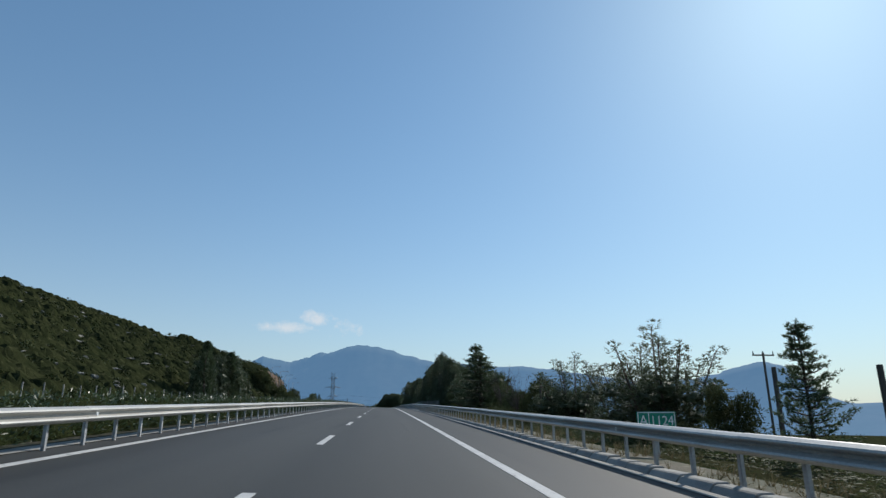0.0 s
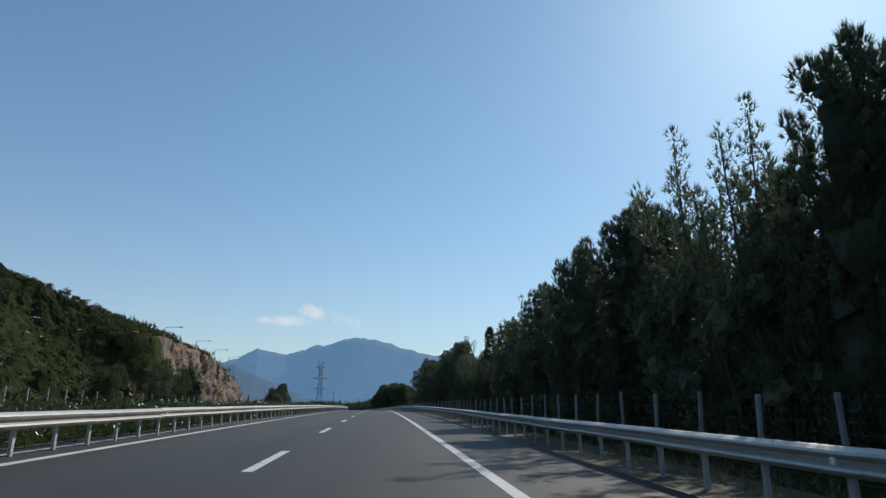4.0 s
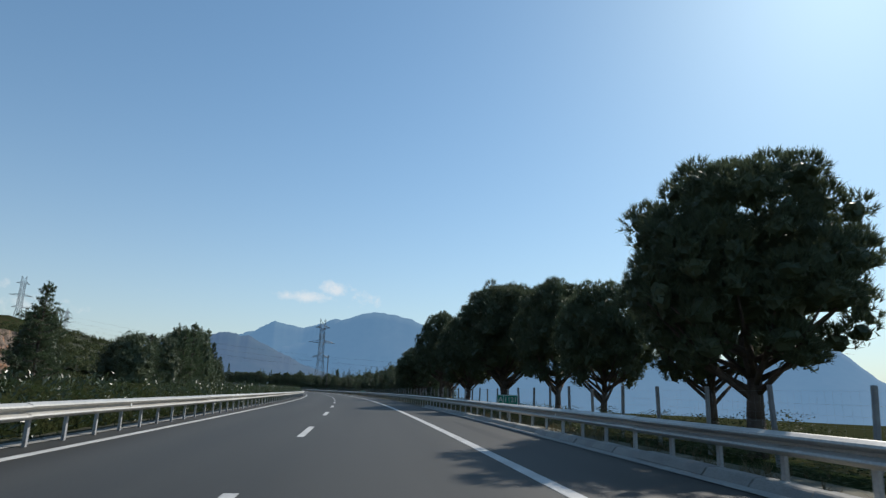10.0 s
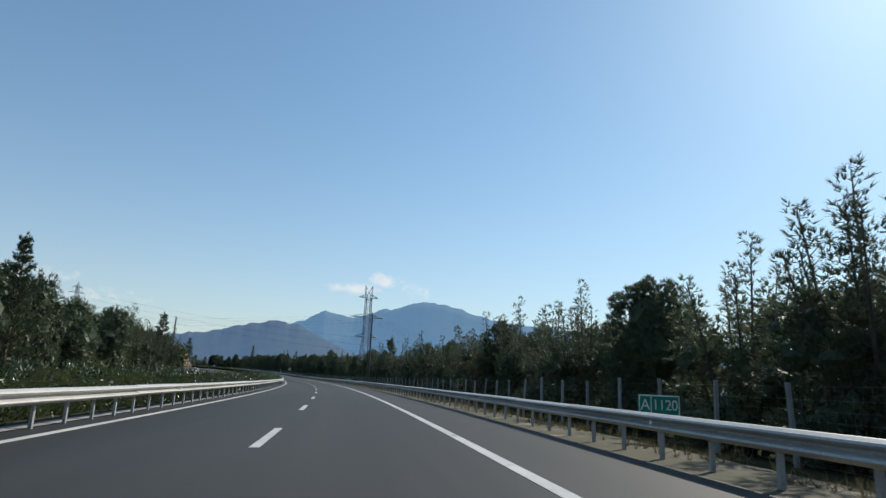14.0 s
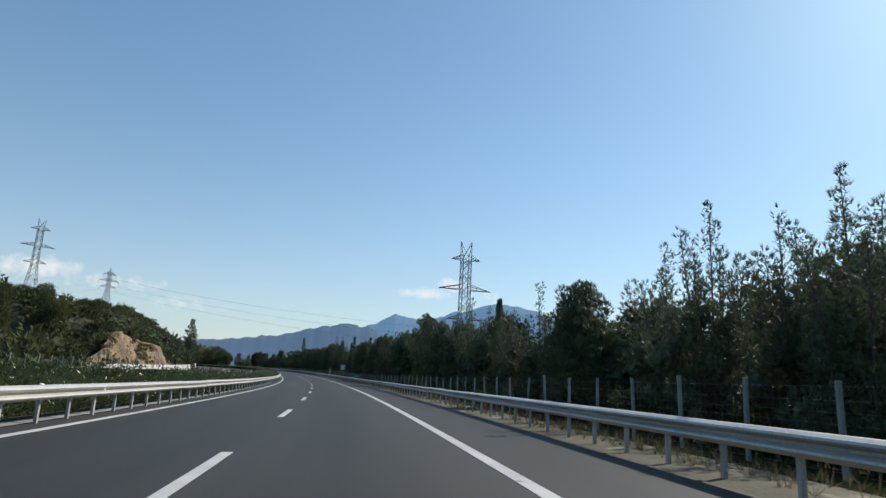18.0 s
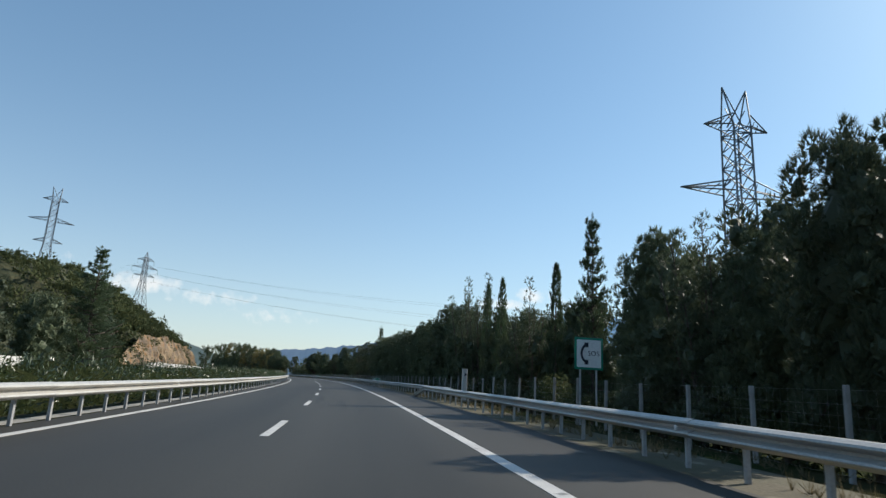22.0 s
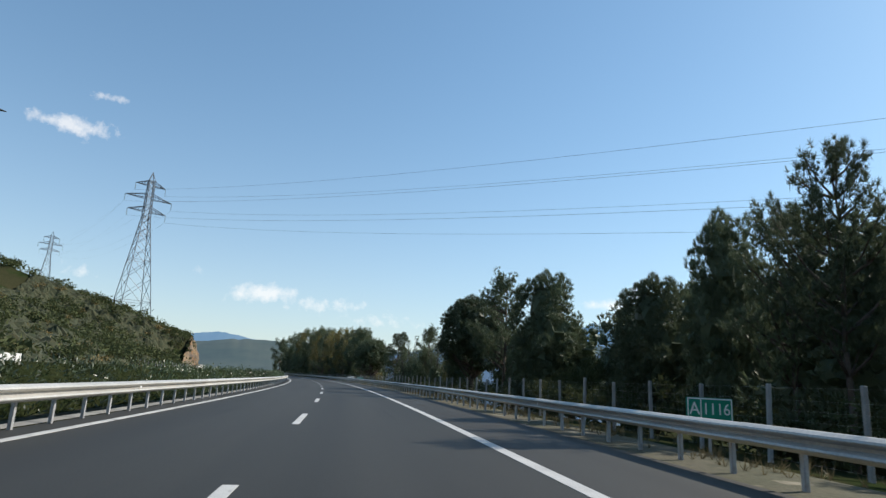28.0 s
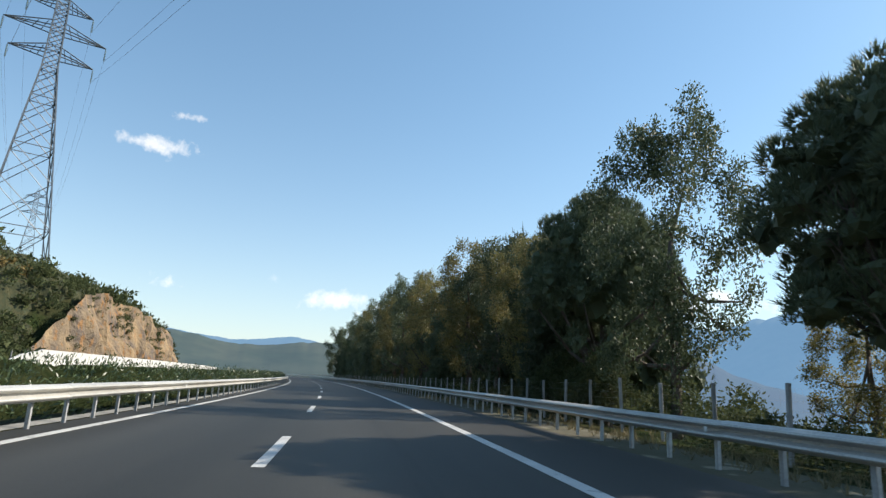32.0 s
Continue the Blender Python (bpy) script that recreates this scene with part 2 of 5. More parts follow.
LEAF_MASS = material("low_maquis_cover", (.028, .036, .016), (.062, .058, .026), .9, 1.0, 14, 1.0, spot=(.040, .048, .024), spot_at=.5)
HEATH_MASS = material("low_heath_cover", (.018, .023, .010), (.034, .038, .017), 1.0, 3.0, 7, 1.0, spot=(.060, .062, .030), spot_at=.60, spec=0)
MEDIAN = material("median_soil", (.045, .042, .028), (.03, .035, .018), .95, .8, 12, .5)
STONE = material("pale_limestone", (.26, .25, .22), (.17, .165, .15), .9, .6, 6, .5, vary=.2)
RUSTY = leaf_material("rusty_scrub", (.13, .10, .035), (.20, .14, .05), .2, .2)
STRAW = leaf_material("dry_grass", (.12, .10, .05), (.22, .18, .10), .2, .3)


# ---- builders ----
def mesh_of(name, verts, faces, mat, uv=None, flat=True):
    me = bpy.data.meshes.new(name)
    me.from_pydata([tuple(map(float, v)) for v in verts] if not isinstance(verts, np.ndarray) else verts.tolist(), [], faces if isinstance(faces, list) else faces.tolist())
    me.materials.append(mat)
    if uv is not None:
        layer = me.uv_layers.new(name="UVMap")
        idx = np.empty(len(me.loops), dtype=np.int32)
        me.loops.foreach_get("vertex_index", idx)
        layer.data.foreach_set("uv", np.asarray(uv, dtype=np.float32)[idx].ravel())
    if not flat:
        me.shade_smooth()
    me.update()
    return me


def part(name, bm, mat, parent, label="", m=None):
    """Links a bmesh (or a ready mesh) as one mesh object under a thing or a part."""
    if isinstance(bm, bmesh.types.BMesh):
        me = bpy.data.meshes.new(name)
        bm.to_mesh(me)
        bm.free()
        me.materials.append(mat)
    else:
        me = bm
    ob = new(name, me)
    ob.parent = parent
    if m is not None:
        ob.matrix_basis = m
    if label:
        ob["label"] = label
    return ob


def structure(name, me, label, category=""):
    return tagged(new(name, me), label, category, "", "structure")


def stuff(name, me, label, category, m=None):
    ob = tagged(new(name, me), label, category, "", "stuff")
    if m is not None:
        ob.matrix_basis = m
    return ob


def thing(name, label, category, group="", m=None):
    ob = tagged(new(name), label, category, group)
    ob.empty_display_size = .2
    if m is not None:
        ob.matrix_basis = m
    return ob


def box(bm, size, m=Matrix(), bevel=0.0):
    r = bmesh.ops.create_cube(bm, size=1.0, matrix=m @ Matrix.Diagonal((*size, 1)))
    if bevel:
        es = {e for v in r["verts"] for e in v.link_edges}
        bmesh.ops.bevel(bm, geom=list(es), offset=bevel, segments=1, affect="EDGES", clamp_overlap=True)


def bar(bm, a, b, r, sides=4, r2=None):
    """A tapered bar from a to b."""
    a, b = Vector(a), Vector(b)
    q = (b - a).to_track_quat("Z", "Y").to_matrix().to_4x4()
    bmesh.ops.create_cone(bm, cap_ends=True, segments=sides, radius1=r, radius2=r if r2 is None else r2, depth=(b - a).length,
                          matrix=Matrix.Translation((a + b) / 2) @ q)


def ribbon(name, s0, s1, step, ds, hs, mat, label, category=""):
    """A strip along the road through offsets ds at heights hs."""
    s = np.linspace(s0, s1, max(2, int(round((s1 - s0) / step)) + 1))
    S, D = np.meshgrid(s, np.asarray(ds, float), indexing="ij")
    Hh = np.broadcast_to(np.asarray(hs, float), S.shape)
    v = along(S, D, Hh).reshape(-1, 3)
    k = len(ds)
    i = (np.arange(len(s) - 1)[:, None] * k + np.arange(k - 1)[None]).ravel()
    f = np.stack([i, i + 1, i + k + 1, i + k], 1)
    return structure(name, mesh_of(name, v, f, mat, np.stack([S.ravel(), D.ravel()], 1)), label, category)


def blades(rng, centers, dirs, length, width, count, spread):
    """Thin three-sided blades fanning out of each centre round its direction."""
    n = len(centers)
    c = np.repeat(centers, count, 0)
    d = np.repeat(dirs, count, 0) + rng.normal(0, spread, (n * count, 3))
    d /= np.linalg.norm(d, axis=1, keepdims=True) + 1e-9
    side = np.cross(d, rng.normal(0, 1, d.shape))
    side /= np.linalg.norm(side, axis=1, keepdims=True) + 1e-9
    ln = length * rng.uniform(.6, 1.2, (n * count, 1))
    w = width * rng.uniform(.7, 1.2, (n * count, 1))
    v = np.stack([c - side * w, c + side * w, c + d * ln], 1).reshape(-1, 3)
    return v, np.arange(len(v)).reshape(-1, 3)


def leaves(rng, centers, dirs, length, width, count, spread):
    """Pointed four-cornered leaves round each centre."""
    n = len(centers)
    c = np.repeat(centers, count, 0) + rng.normal(0, length * .7, (n * count, 3))
    d = np.repeat(dirs, count, 0) + rng.normal(0, spread, (n * count, 3))
    d /= np.linalg.norm(d, axis=1, keepdims=True) + 1e-9
    side = np.cross(d, rng.normal(0, 1, d.shape))
    side /= np.linalg.norm(side, axis=1, keepdims=True) + 1e-9
    ln = length * rng.uniform(.6, 1.3, (n * count, 1))
    w = width * rng.uniform(.7, 1.2, (n * count, 1))
    v = np.stack([c, c + d * ln * .5 + side * w, c + d * ln, c + d * ln * .5 - side * w], 1).reshape(-1, 3)
    return v, np.arange(len(v)).reshape(-1, 4)


def on_blobs(rng, blobs, n, deep=.35):
    """Points in the outer shells of ellipsoids, with outward directions."""
    w = np.array([b[3] * b[3] for b in blobs])
    pick = rng.choice(len(blobs), n, p=w / w.sum())
    B = np.array([(b[0], b[1], b[2], b[3], b[4]) for b in blobs])[pick]
    d = rng.normal(0, 1, (n, 3))
    d /= np.linalg.norm(d, axis=1, keepdims=True)
    d[:, 2] = np.where((d[:, 2] < -.3), -d[:, 2], d[:, 2])
    r = 1 - deep * rng.random((n, 1)) ** 2
    r *= rng.uniform(.85, 1.12, (n, 1))
    c = B[:, :3] + d * r * np.stack([B[:, 3], B[:, 3], B[:, 4]], 1)
    return c, d


def within(rng, blobs, n, k, length, width):
    """Small sprays scattered in all directions inside the blobs."""
    w = np.array([b[3] ** 2 * b[4] for b in blobs])
    B = np.array([b[:5] for b in blobs])[rng.choice(len(blobs), n, p=w / w.sum())]
    d = rng.normal(0, 1, (n, 3))
    d /= np.linalg.norm(d, axis=1, keepdims=True)
    c = B[:, :3] + d * k * rng.random((n, 1)) ** .4 * B[:, [3, 3, 4]]
    return blades(rng, c, rng.normal(0, 1, (n, 3)), length, width, 1, .1)


BALL = bmesh.new()
bmesh.ops.create_icosphere(BALL, subdivisions=2, radius=1.0)
BALLS = []
for level in range(2):
    BALLS.append((np.array([v.co[:] for v in BALL.verts]), np.array([[v.index for v in f.verts] for f in BALL.faces])))
    bmesh.ops.subdivide_edges(BALL, edges=BALL.edges[:], cuts=1, use_grid_fill=True)
    bmesh.ops.triangulate(BALL, faces=BALL.faces[:])
    for v in BALL.verts:
        v.co.normalize()
    BALL.verts.index_update()
BALL.free()


def skin(rng, blobs, n, clear=.88, low=-.45):
    """Points on the outside of a heap of ellipsoids, none of them inside a neighbour."""
    B = np.array([b[:5] for b in blobs], float)
    w = B[:, 3] * (B[:, 3] + B[:, 4])
    pick = rng.choice(len(B), n, p=w / w.sum())
    d = rng.normal(0, 1, (n, 3))
    d /= np.linalg.norm(d, axis=1, keepdims=True)
    d[:, 2] = np.where(d[:, 2] < low, -d[:, 2], d[:, 2])
    R = B[:, [3, 3, 4]]
    c = B[pick, :3] + d * R[pick] * rng.uniform(.78, 1.06, (n, 1))
    near = np.min(np.sum(((c[:, None] - B[None, :, :3]) / R[None]) ** 2 + 1e3 * (np.arange(len(B))[None, :, None] == pick[:, None, None]), 2), 1)
    keep = near > clear * clear
    return c[keep], d[keep]


def lumps(rng, blobs, k):
    """The shaded inside of a crown: rough lumps of packed leaves within the blobs."""
    V, F, off = [], [], 0
    for b in blobs:
        bv, bf = BALLS[1 if b[3] > 1 else 0]
        V.append(bv * (1 + rng.normal(0, .17 if b[3] > 1 else .24, (len(bv), 1))) * np.array([b[3], b[3], b[4]]) * k + np.array(b[:3]))
        F.append(bf + off)
        off += len(bv)
    return np.concatenate(V), np.concatenate(F)


def joined(name, mat, *pieces):
    """One mesh of several (points, faces) pieces."""
    F, off = [], 0
    for v, f in pieces:
        F += (f + off).tolist()
        off += len(v)
    return mesh_of(name, np.concatenate([p[0] for p in pieces]), F, mat)


def tufts(rng, blobs, n, up, length, width, count, spread):
    """Bunches of needles standing up and out over a heap of blobs."""
    c, d = skin(rng, blobs, n)
    d = d * .8
    d[:, 2] += up
    return blades(rng, c, d, length, width, count, spread)


# ---- ground ----
CUTS = [(222, 396), (602, 672), (728, 846), (984, 1070)]
TOE_S = [-1500, 205, 232, 388, 425, 5600]
TOE_V = [27, 27, 43, 43, 28, 28]
CUT_S = [-1500, 0, 205, 232, 262, 300, 350, 395, 420, 480, 560, 600, 620, 650, 672, 703, 735, 770, 800, 840, 870, 950, 975, 1010, 1042, 1064, 1076, 1110, 5600]
CUT_V = [10, 10, 10, 14, 14.8, 14.4, 10.3, 5, 2, 3, 6, 5.6, 5.4, 4.6, 3.6, 4, 5.8, 6.5, 6.2, 5.4, 5, 6, 8, 10, 8.6, 7, 2, 0, 0]
RISE_S = [-1500, 0, 200, 300, 380, 420, 480, 560, 640, 700, 735, 770, 830, 858, 880, 920, 1020, 1070, 1110, 5600]
RISE_V = [.5, .5, .5, .4, .3, .10, .13, .27, .29, .30, .44, .66, .68, .46, .36, .37, .34, .12, 0, 0]
RIDGE_S = [-1500, 330, 440, 520, 700, 745, 840, 875, 5600]
RIDGE_V = [72, 72, 90, 112, 112, 50, 50, 100, 112]
RIGHT_D = [6, 7, 10, 14, 20, 40, 100, 300, 900, 4600]
RIGHT_V = [0, -.02, -.25, -.6, -1.8, -9, -26, -60, -95, -130]


def width_of_cut(s):
    w = np.full(np.shape(s), 18.0)
    for a, b in CUTS:
        w = np.minimum(w, 2.0 + 16.0 * np.clip(np.maximum(a + 12 - s, s - b + 12) / 12, 0, 1))
    return w


def land(s, d):
    """Height of the land over the road at s, d."""
    s, d = np.broadcast_arrays(np.asarray(s, float), np.asarray(d, float))
    right = np.interp(d, RIGHT_D, RIGHT_V)
    off = -d - np.interp(s, SS[::8], np.interp(SS[::8], TOE_S, TOE_V))
    w = width_of_cut(s)
    x = np.clip(off / w, 0, 1)
    c = np.interp(s, CUT_S, CUT_V)
    up = c * np.where(w > 5, x, x * x * (3 - 2 * x))
    ridge = np.interp(s, RIDGE_S, RIDGE_V)
    up = up + np.interp(s, RISE_S, RISE_V) * np.clip(np.minimum(-d, ridge) - np.interp(s, TOE_S, TOE_V) - w, 0, None)
    up = up - .10 * np.clip(-d - ridge - 20, 0, 250)
    left = np.where(off > 0, up, 0) - .06
    return np.where(d > 0, right - .06, left)


gs = np.unique(np.concatenate([np.array([-1500, -900, -500, -300, -200]), np.arange(-120, 1180, 6.0), np.arange(1180, 1700, 25.0), np.array([1800, 2000, 2300, 2700, 3200, 3900, 4700, 5600])]))
gd = np.array([-700, -450, -300, -220, -170, -140, -122, -112, -100, -88, -76, -68, -60, -54, -49, -46, -45, -44, -43, -41, -38, -35, -33, -31, -30, -29.3, -28.6, -28, -27, -25.5, -23, -10.5, -9.5, -8, -6, -5, -4.2,
               0, 6.2, 7, 8.5, 10, 12, 14, 17, 20, 26, 33, 40, 55, 75, 100, 140, 200, 300, 450, 700, 1100, 1700, 2600, 3600, 4600])
GS, GD = np.meshgrid(gs, gd, indexing="ij")
bumps = np.array([[noise.noise(Vector((a * .09, b * .09, 3))) for b in gd] for a in gs])
GH = land(GS, GD) + np.where(GD < -24, bumps * np.clip((-GD - 24) * .08, 0, .35), np.where(GD > 9, bumps * np.clip((GD - 9) * .05, 0, .6), 0))
GH = np.where((GD > -24) & (GD < 6.1), -.16, GH)
GH = np.where((GD <= -4.2) & (GD >= -9.5), .0, GH)
k = len(gd)
i = (np.arange(len(gs) - 1)[:, None] * k + np.arange(k - 1)[None]).ravel()
ground = structure("ground", mesh_of("ground", along(GS, GD, GH).reshape(-1, 3), np.stack([i, i + 1, i + k + 1, i + k], 1), LAND, None, False),
                   "dry grassy land with low scrub beside the motorway", "ground")

# ---- road ----
END = 1500
road = ribbon("road", -120, END, 5, [-4.25, -3.5, -1.75, 0, 1.75, 3.5, 5.82], [0] * 7, ASPHALT, "dark grey asphalt carriageway with two lanes and a hard shoulder", "road")
ribbon("gravel_strip", -120, END, 5, [-4.5, -4.22], [.035, .012], CONCRETE, "pale gravel strip along the median", "gravel")
ribbon("median", -120, END, 5, [-9.6, -7, -4.5], [.02, .05, .03], MEDIAN, "dark leaf-strewn soil of the central reservation", "soil")
far_road = ribbon("road_opposite", -120, END, 10, [-23, -16, -10], [-.03] * 3, OLD_ASPHALT, "grey asphalt of the opposite carriageway", "road")
verge = ribbon("verge", -120, END, 4, [5.8, 6.6, 7.2, 7.8, 8.4], [-.02, -.01, -.03, -.07, -.2], SOIL, "bare brown soil verge with dry grass", "verge")


def strip(name, s0, s1, d, w, h, parent, step=5):
    s = np.linspace(s0, s1, max(2, int(round((s1 - s0) / step)) + 1))
    v = np.concatenate([along(s, d - w / 2, h), along(s, d + w / 2, h), along(s, d - w / 2, h - .01), along(s, d + w / 2, h - .01)])
    n = len(s)
    j = np.arange(n - 1)
    f = np.concatenate([np.stack([j, j + n, j + n + 1, j + 1], 1), np.stack([j + 2 * n, j, j + 1, j + 2 * n + 1], 1), np.stack([j + n, j + 3 * n, j + 3 * n + 1, j + n + 1], 1)])
    return part(name, mesh_of(name, v, f, PAINT), None, parent)


strip("edge_line", -60, 1300, 3.52, .20, .006, road)
strip("edge_line", -60, 1300, -3.5, .17, .006, road)
PERIOD, FIRST = 10.95, 3.61
kd = -5
while FIRST + kd * PERIOD < 1250:
    a = FIRST + kd * PERIOD
    strip("lane_dash", a, a + 3.65, 0, .15, .006, road, 2)
    kd += 1

# kerb stones with a cement gutter
kb = bmesh.new()
for y0 in (0,):
    vs = [kb.verts.new(p) for p in [(-.16, -.485, -.1), (-.16, -.485, .02), (-.07, -.485, .13), (.16, -.485, .13), (.16, -.485, -.1), (-.16, .485, -.1), (-.16, .485, .02), (-.07, .485, .13), (.16, .485, .13), (.16, .485, -.1)]]
    for a in range(4):
        kb.faces.new((vs[a], vs[a + 1], vs[a + 6], vs[a + 5]))
    kb.faces.new(vs[4::-1])
    kb.faces.new(vs[5:10])
bmesh.ops.bevel(kb, geom=[e for e in kb.edges if abs(e.verts[0].co.z - .13) < .01 and abs(e.verts[1].co.z - .13) < .01], offset=.02, segments=1, affect="EDGES")
KERB = bpy.data.meshes.new("kerb_stone")
kb.to_mesh(KERB)
kb.free()
KERB.materials.append(CONCRETE)
rng = np.random.default_rng(5)
for a, b in ((-6, 108), (262, 326)):
    kerb = tagged(new("kerb"), "worn pale concrete kerb with a cement gutter", "kerb", "", "structure")
    s = a
    while s < b:
        part("kerb_stone", KERB, None, kerb, "", at_road(s, 6.06 + rng.normal(0, .008), rng.normal(0, .006), rng.normal(0, .5)))
        s += 1.0
    ribbon("gutter", a, b, 4, [5.66, 5.88], [.012, .02], CONCRETE, "pale cement gutter at the foot of the kerb", "gutter")


# ---- guardrails ----
def rail_mesh(length):
    """A W-shaped beam, its face to -x."""
    prof = [(.045, .165), (.01, .160), (-.072, .118), (-.085, .088), (-.07, .066), (.03, .022), (.03, -.018), (-.072, -.062), (-.085, -.092), (-.07, -.115), (.02, -.165)]
    back = [(x + .012, z) for x, z in reversed(prof)]
    ring = prof + back
    n = len(ring)
    v = [(x, y, z) for y in (0, length) for x, z in [(x, z * .84) for x, z in ring]]
    f = [(j, (j + 1) % n, n + (j + 1) % n, n + j) for j in range(n)]
    f += [(j, j + 1, n - 2 - j, n - 1 - j) for j in range(len(prof) - 1)]
    f += [tuple(n + q for q in reversed(q4)) for q4 in f[n:]]
    return mesh_of("beam", np.array(v, float), f, ZINC)


BEAM = rail_mesh(4.02)
pb = bmesh.new()
box(pb, (.006, .07, .95), Matrix.Translation((0, 0, .12)))
for q in (-.032, .032):
    box(pb, (.055, .006, .95), Matrix.Translation((.025, q, .12)))
RAIL_POST = bpy.data.meshes.new("post")
pb.to_mesh(RAIL_POST)
pb.free()
RAIL_POST.materials.append(POST_STEEL)
sb = bmesh.new()
box(sb, (.12, .09, .16), Matrix.Translation((-.05, 0, .0)), .01)
SPACER = bpy.data.meshes.new("spacer")
sb.to_mesh(SPACER)
sb.free()
SPACER.materials.append(POST_STEEL)
bb = bmesh.new()
box(bb, (.012, .07, .07), Matrix.Translation((-.086, 0, 0)), .004)
BOLT = bpy.data.meshes.new("reflector")
bb.to_mesh(BOLT)
bb.free()
BOLT.materials.append(SIGN_WHITE)


def guardrail(s0, s1, d, side, top, label):
    """d and top: rows of (metres along, metres right) and (metres along, height)."""
    def line(q):
        return float(np.interp(q, *zip(*d))), float(np.interp(q, *zip(*top)))

    g = thing("guardrail", label, "guardrail", "guardrails along the carriageway", at_road(s0, line(s0)[0]))
    inv = g.matrix_basis.inverted()
    flip = Matrix.Diagonal((side, 1, 1, 1))
    s = s0
    r = np.random.default_rng(int(s0) + 70)
    while s < s1 - 1:
        (d0, t0), (d1, t1) = line(s), line(s + 4)
        q = Vector(along(s, d0 + side * -.10, t0 - .155))
        e = Vector(along(s + 4, d1 + side * -.10, t1 - .155))
        turn = (e - q).to_track_quat("Y", "Z").to_matrix().to_4x4()
        part("beam", BEAM, None, g, "", inv @ Matrix.Translation(q + Vector((0, 0, r.normal(0, .004)))) @ turn @ flip)
        if int(s / 4) % 3 == 0:
            part("reflector", BOLT, None, g, "", inv @ at_road(s + .3, d0 + side * -.10, t0 - .155) @ flip)
        for j in range(3):
            dj, tj = line(s + j * 4 / 3 + .35)
            if tj > .45:
                part("post", RAIL_POST, None, g, "", inv @ at_road(s + j * 4 / 3 + .35, dj, tj - .62, r.normal(0, 2)) @ flip)
        s += 4


RIGHT_RAIL = "galvanised steel guardrail with a W-shaped beam on posts"
VERGE_TOP = [(-16, .83), (104, .83), (136, .70), (5000, .70)]
for a, b in ((-16, 164), (164, 344), (344, 524), (704, 884), (884, 1064), (1064, 1184), (1184, 1304)):
    guardrail(a, b, [(a, 6.28)], 1, VERGE_TOP, RIGHT_RAIL)
# before the emergency telephone one rail dips to the ground and the next begins behind it
guardrail(524, 668, [(524, 6.28)], 1, [(524, .70), (664, .70), (668.2, .16)], "galvanised steel guardrail whose end slopes down to the ground")
guardrail(660, 704, [(660, 7.1), (668, 6.85), (692, 6.28)], 1, [(660, .70)], "galvanised steel guardrail that begins behind the end of another")
for a, b in ((-16, 164), (164, 344), (344, 524), (524, 704), (704, 884), (884, 1064), (1064, 1184), (1184, 1304)):
    guardrail(a, b, [(a, -4.08)], -1, [(a, .72)], "pale steel guardrail along the planted median")


# ---- distance ----
def ridge(name, centre, far, controls, mat, label, seed, rough=.10, depth=900, foot=-2.6):
    """A mountain range whose crest stands far metres from centre; controls: azimuth and elevation of its crest."""
    az = np.linspace(controls[0][0], controls[-1][0], 260)
    el = np.interp(az, [c[0] for c in controls], [c[1] for c in controls])
    el = smooth(el, 7)
    wob = np.array([noise.fractal(Vector((a * .9 + seed, seed * .37, 0)), 1.0, 2.0, 6) for a in az])
    wob = wob * rough * np.clip(el, .3, 2)
    rows = 14
    V = []
    for j in range(rows + 3):
        t = min(j / rows, 1.0)
        for a, e, w in zip(az, el, wob):
            rib = noise.fractal(Vector((a * .8 + seed, t * 2.5, seed)), 1.0, 2.0, 4)
            R = far - depth * (1 - t) + rib * 9 * math.sin(math.pi * t) + max(0, j - rows) * 250
            up = math.tan(radians(foot + (e - foot) * (t ** 1.15) + w * t ** 6)) * (far - depth * (1 - t) * .35) - max(0, j - rows) * 60
            V.append((centre[0] - math.sin(radians(a)) * R, centre[1] + math.cos(radians(a)) * R, up))
    k = len(az)
    i = (np.arange(rows + 2)[:, None] * k + np.arange(k - 1)[None]).ravel()
    return structure(name, mesh_of(name, np.array(V), np.stack([i, i + k, i + k + 1, i + 1], 1), mat, None, False), label, "mountain")


# Haze is put into these materials: air colour that glows, by share.
HAZE_FAR = distance_material("far_mountain_haze", (.07, .10, .07), (.10, .11, .08), (.16, .32, .55), .62)
HAZE_MID = distance_material("mid_mountain_haze", (.06, .09, .05), (.09, .10, .06), (.105, .19, .36), .60)
HAZE_NEAR = distance_material("near_hills_haze", (.030, .045, .022), (.070, .075, .040), (.11, .18, .26), .34)
ORIGIN = (0, 180)
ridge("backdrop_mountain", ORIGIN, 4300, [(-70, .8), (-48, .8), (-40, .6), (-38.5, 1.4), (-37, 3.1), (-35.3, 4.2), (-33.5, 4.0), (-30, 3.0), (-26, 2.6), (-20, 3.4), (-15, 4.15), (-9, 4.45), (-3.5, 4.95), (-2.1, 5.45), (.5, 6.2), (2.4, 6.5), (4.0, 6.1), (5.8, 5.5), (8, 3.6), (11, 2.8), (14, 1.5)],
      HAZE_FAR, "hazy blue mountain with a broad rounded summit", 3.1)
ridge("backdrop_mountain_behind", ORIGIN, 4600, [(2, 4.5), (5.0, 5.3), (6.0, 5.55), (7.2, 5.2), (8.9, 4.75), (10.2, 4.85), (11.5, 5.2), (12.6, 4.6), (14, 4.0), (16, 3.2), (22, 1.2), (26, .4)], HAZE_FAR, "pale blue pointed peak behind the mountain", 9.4)
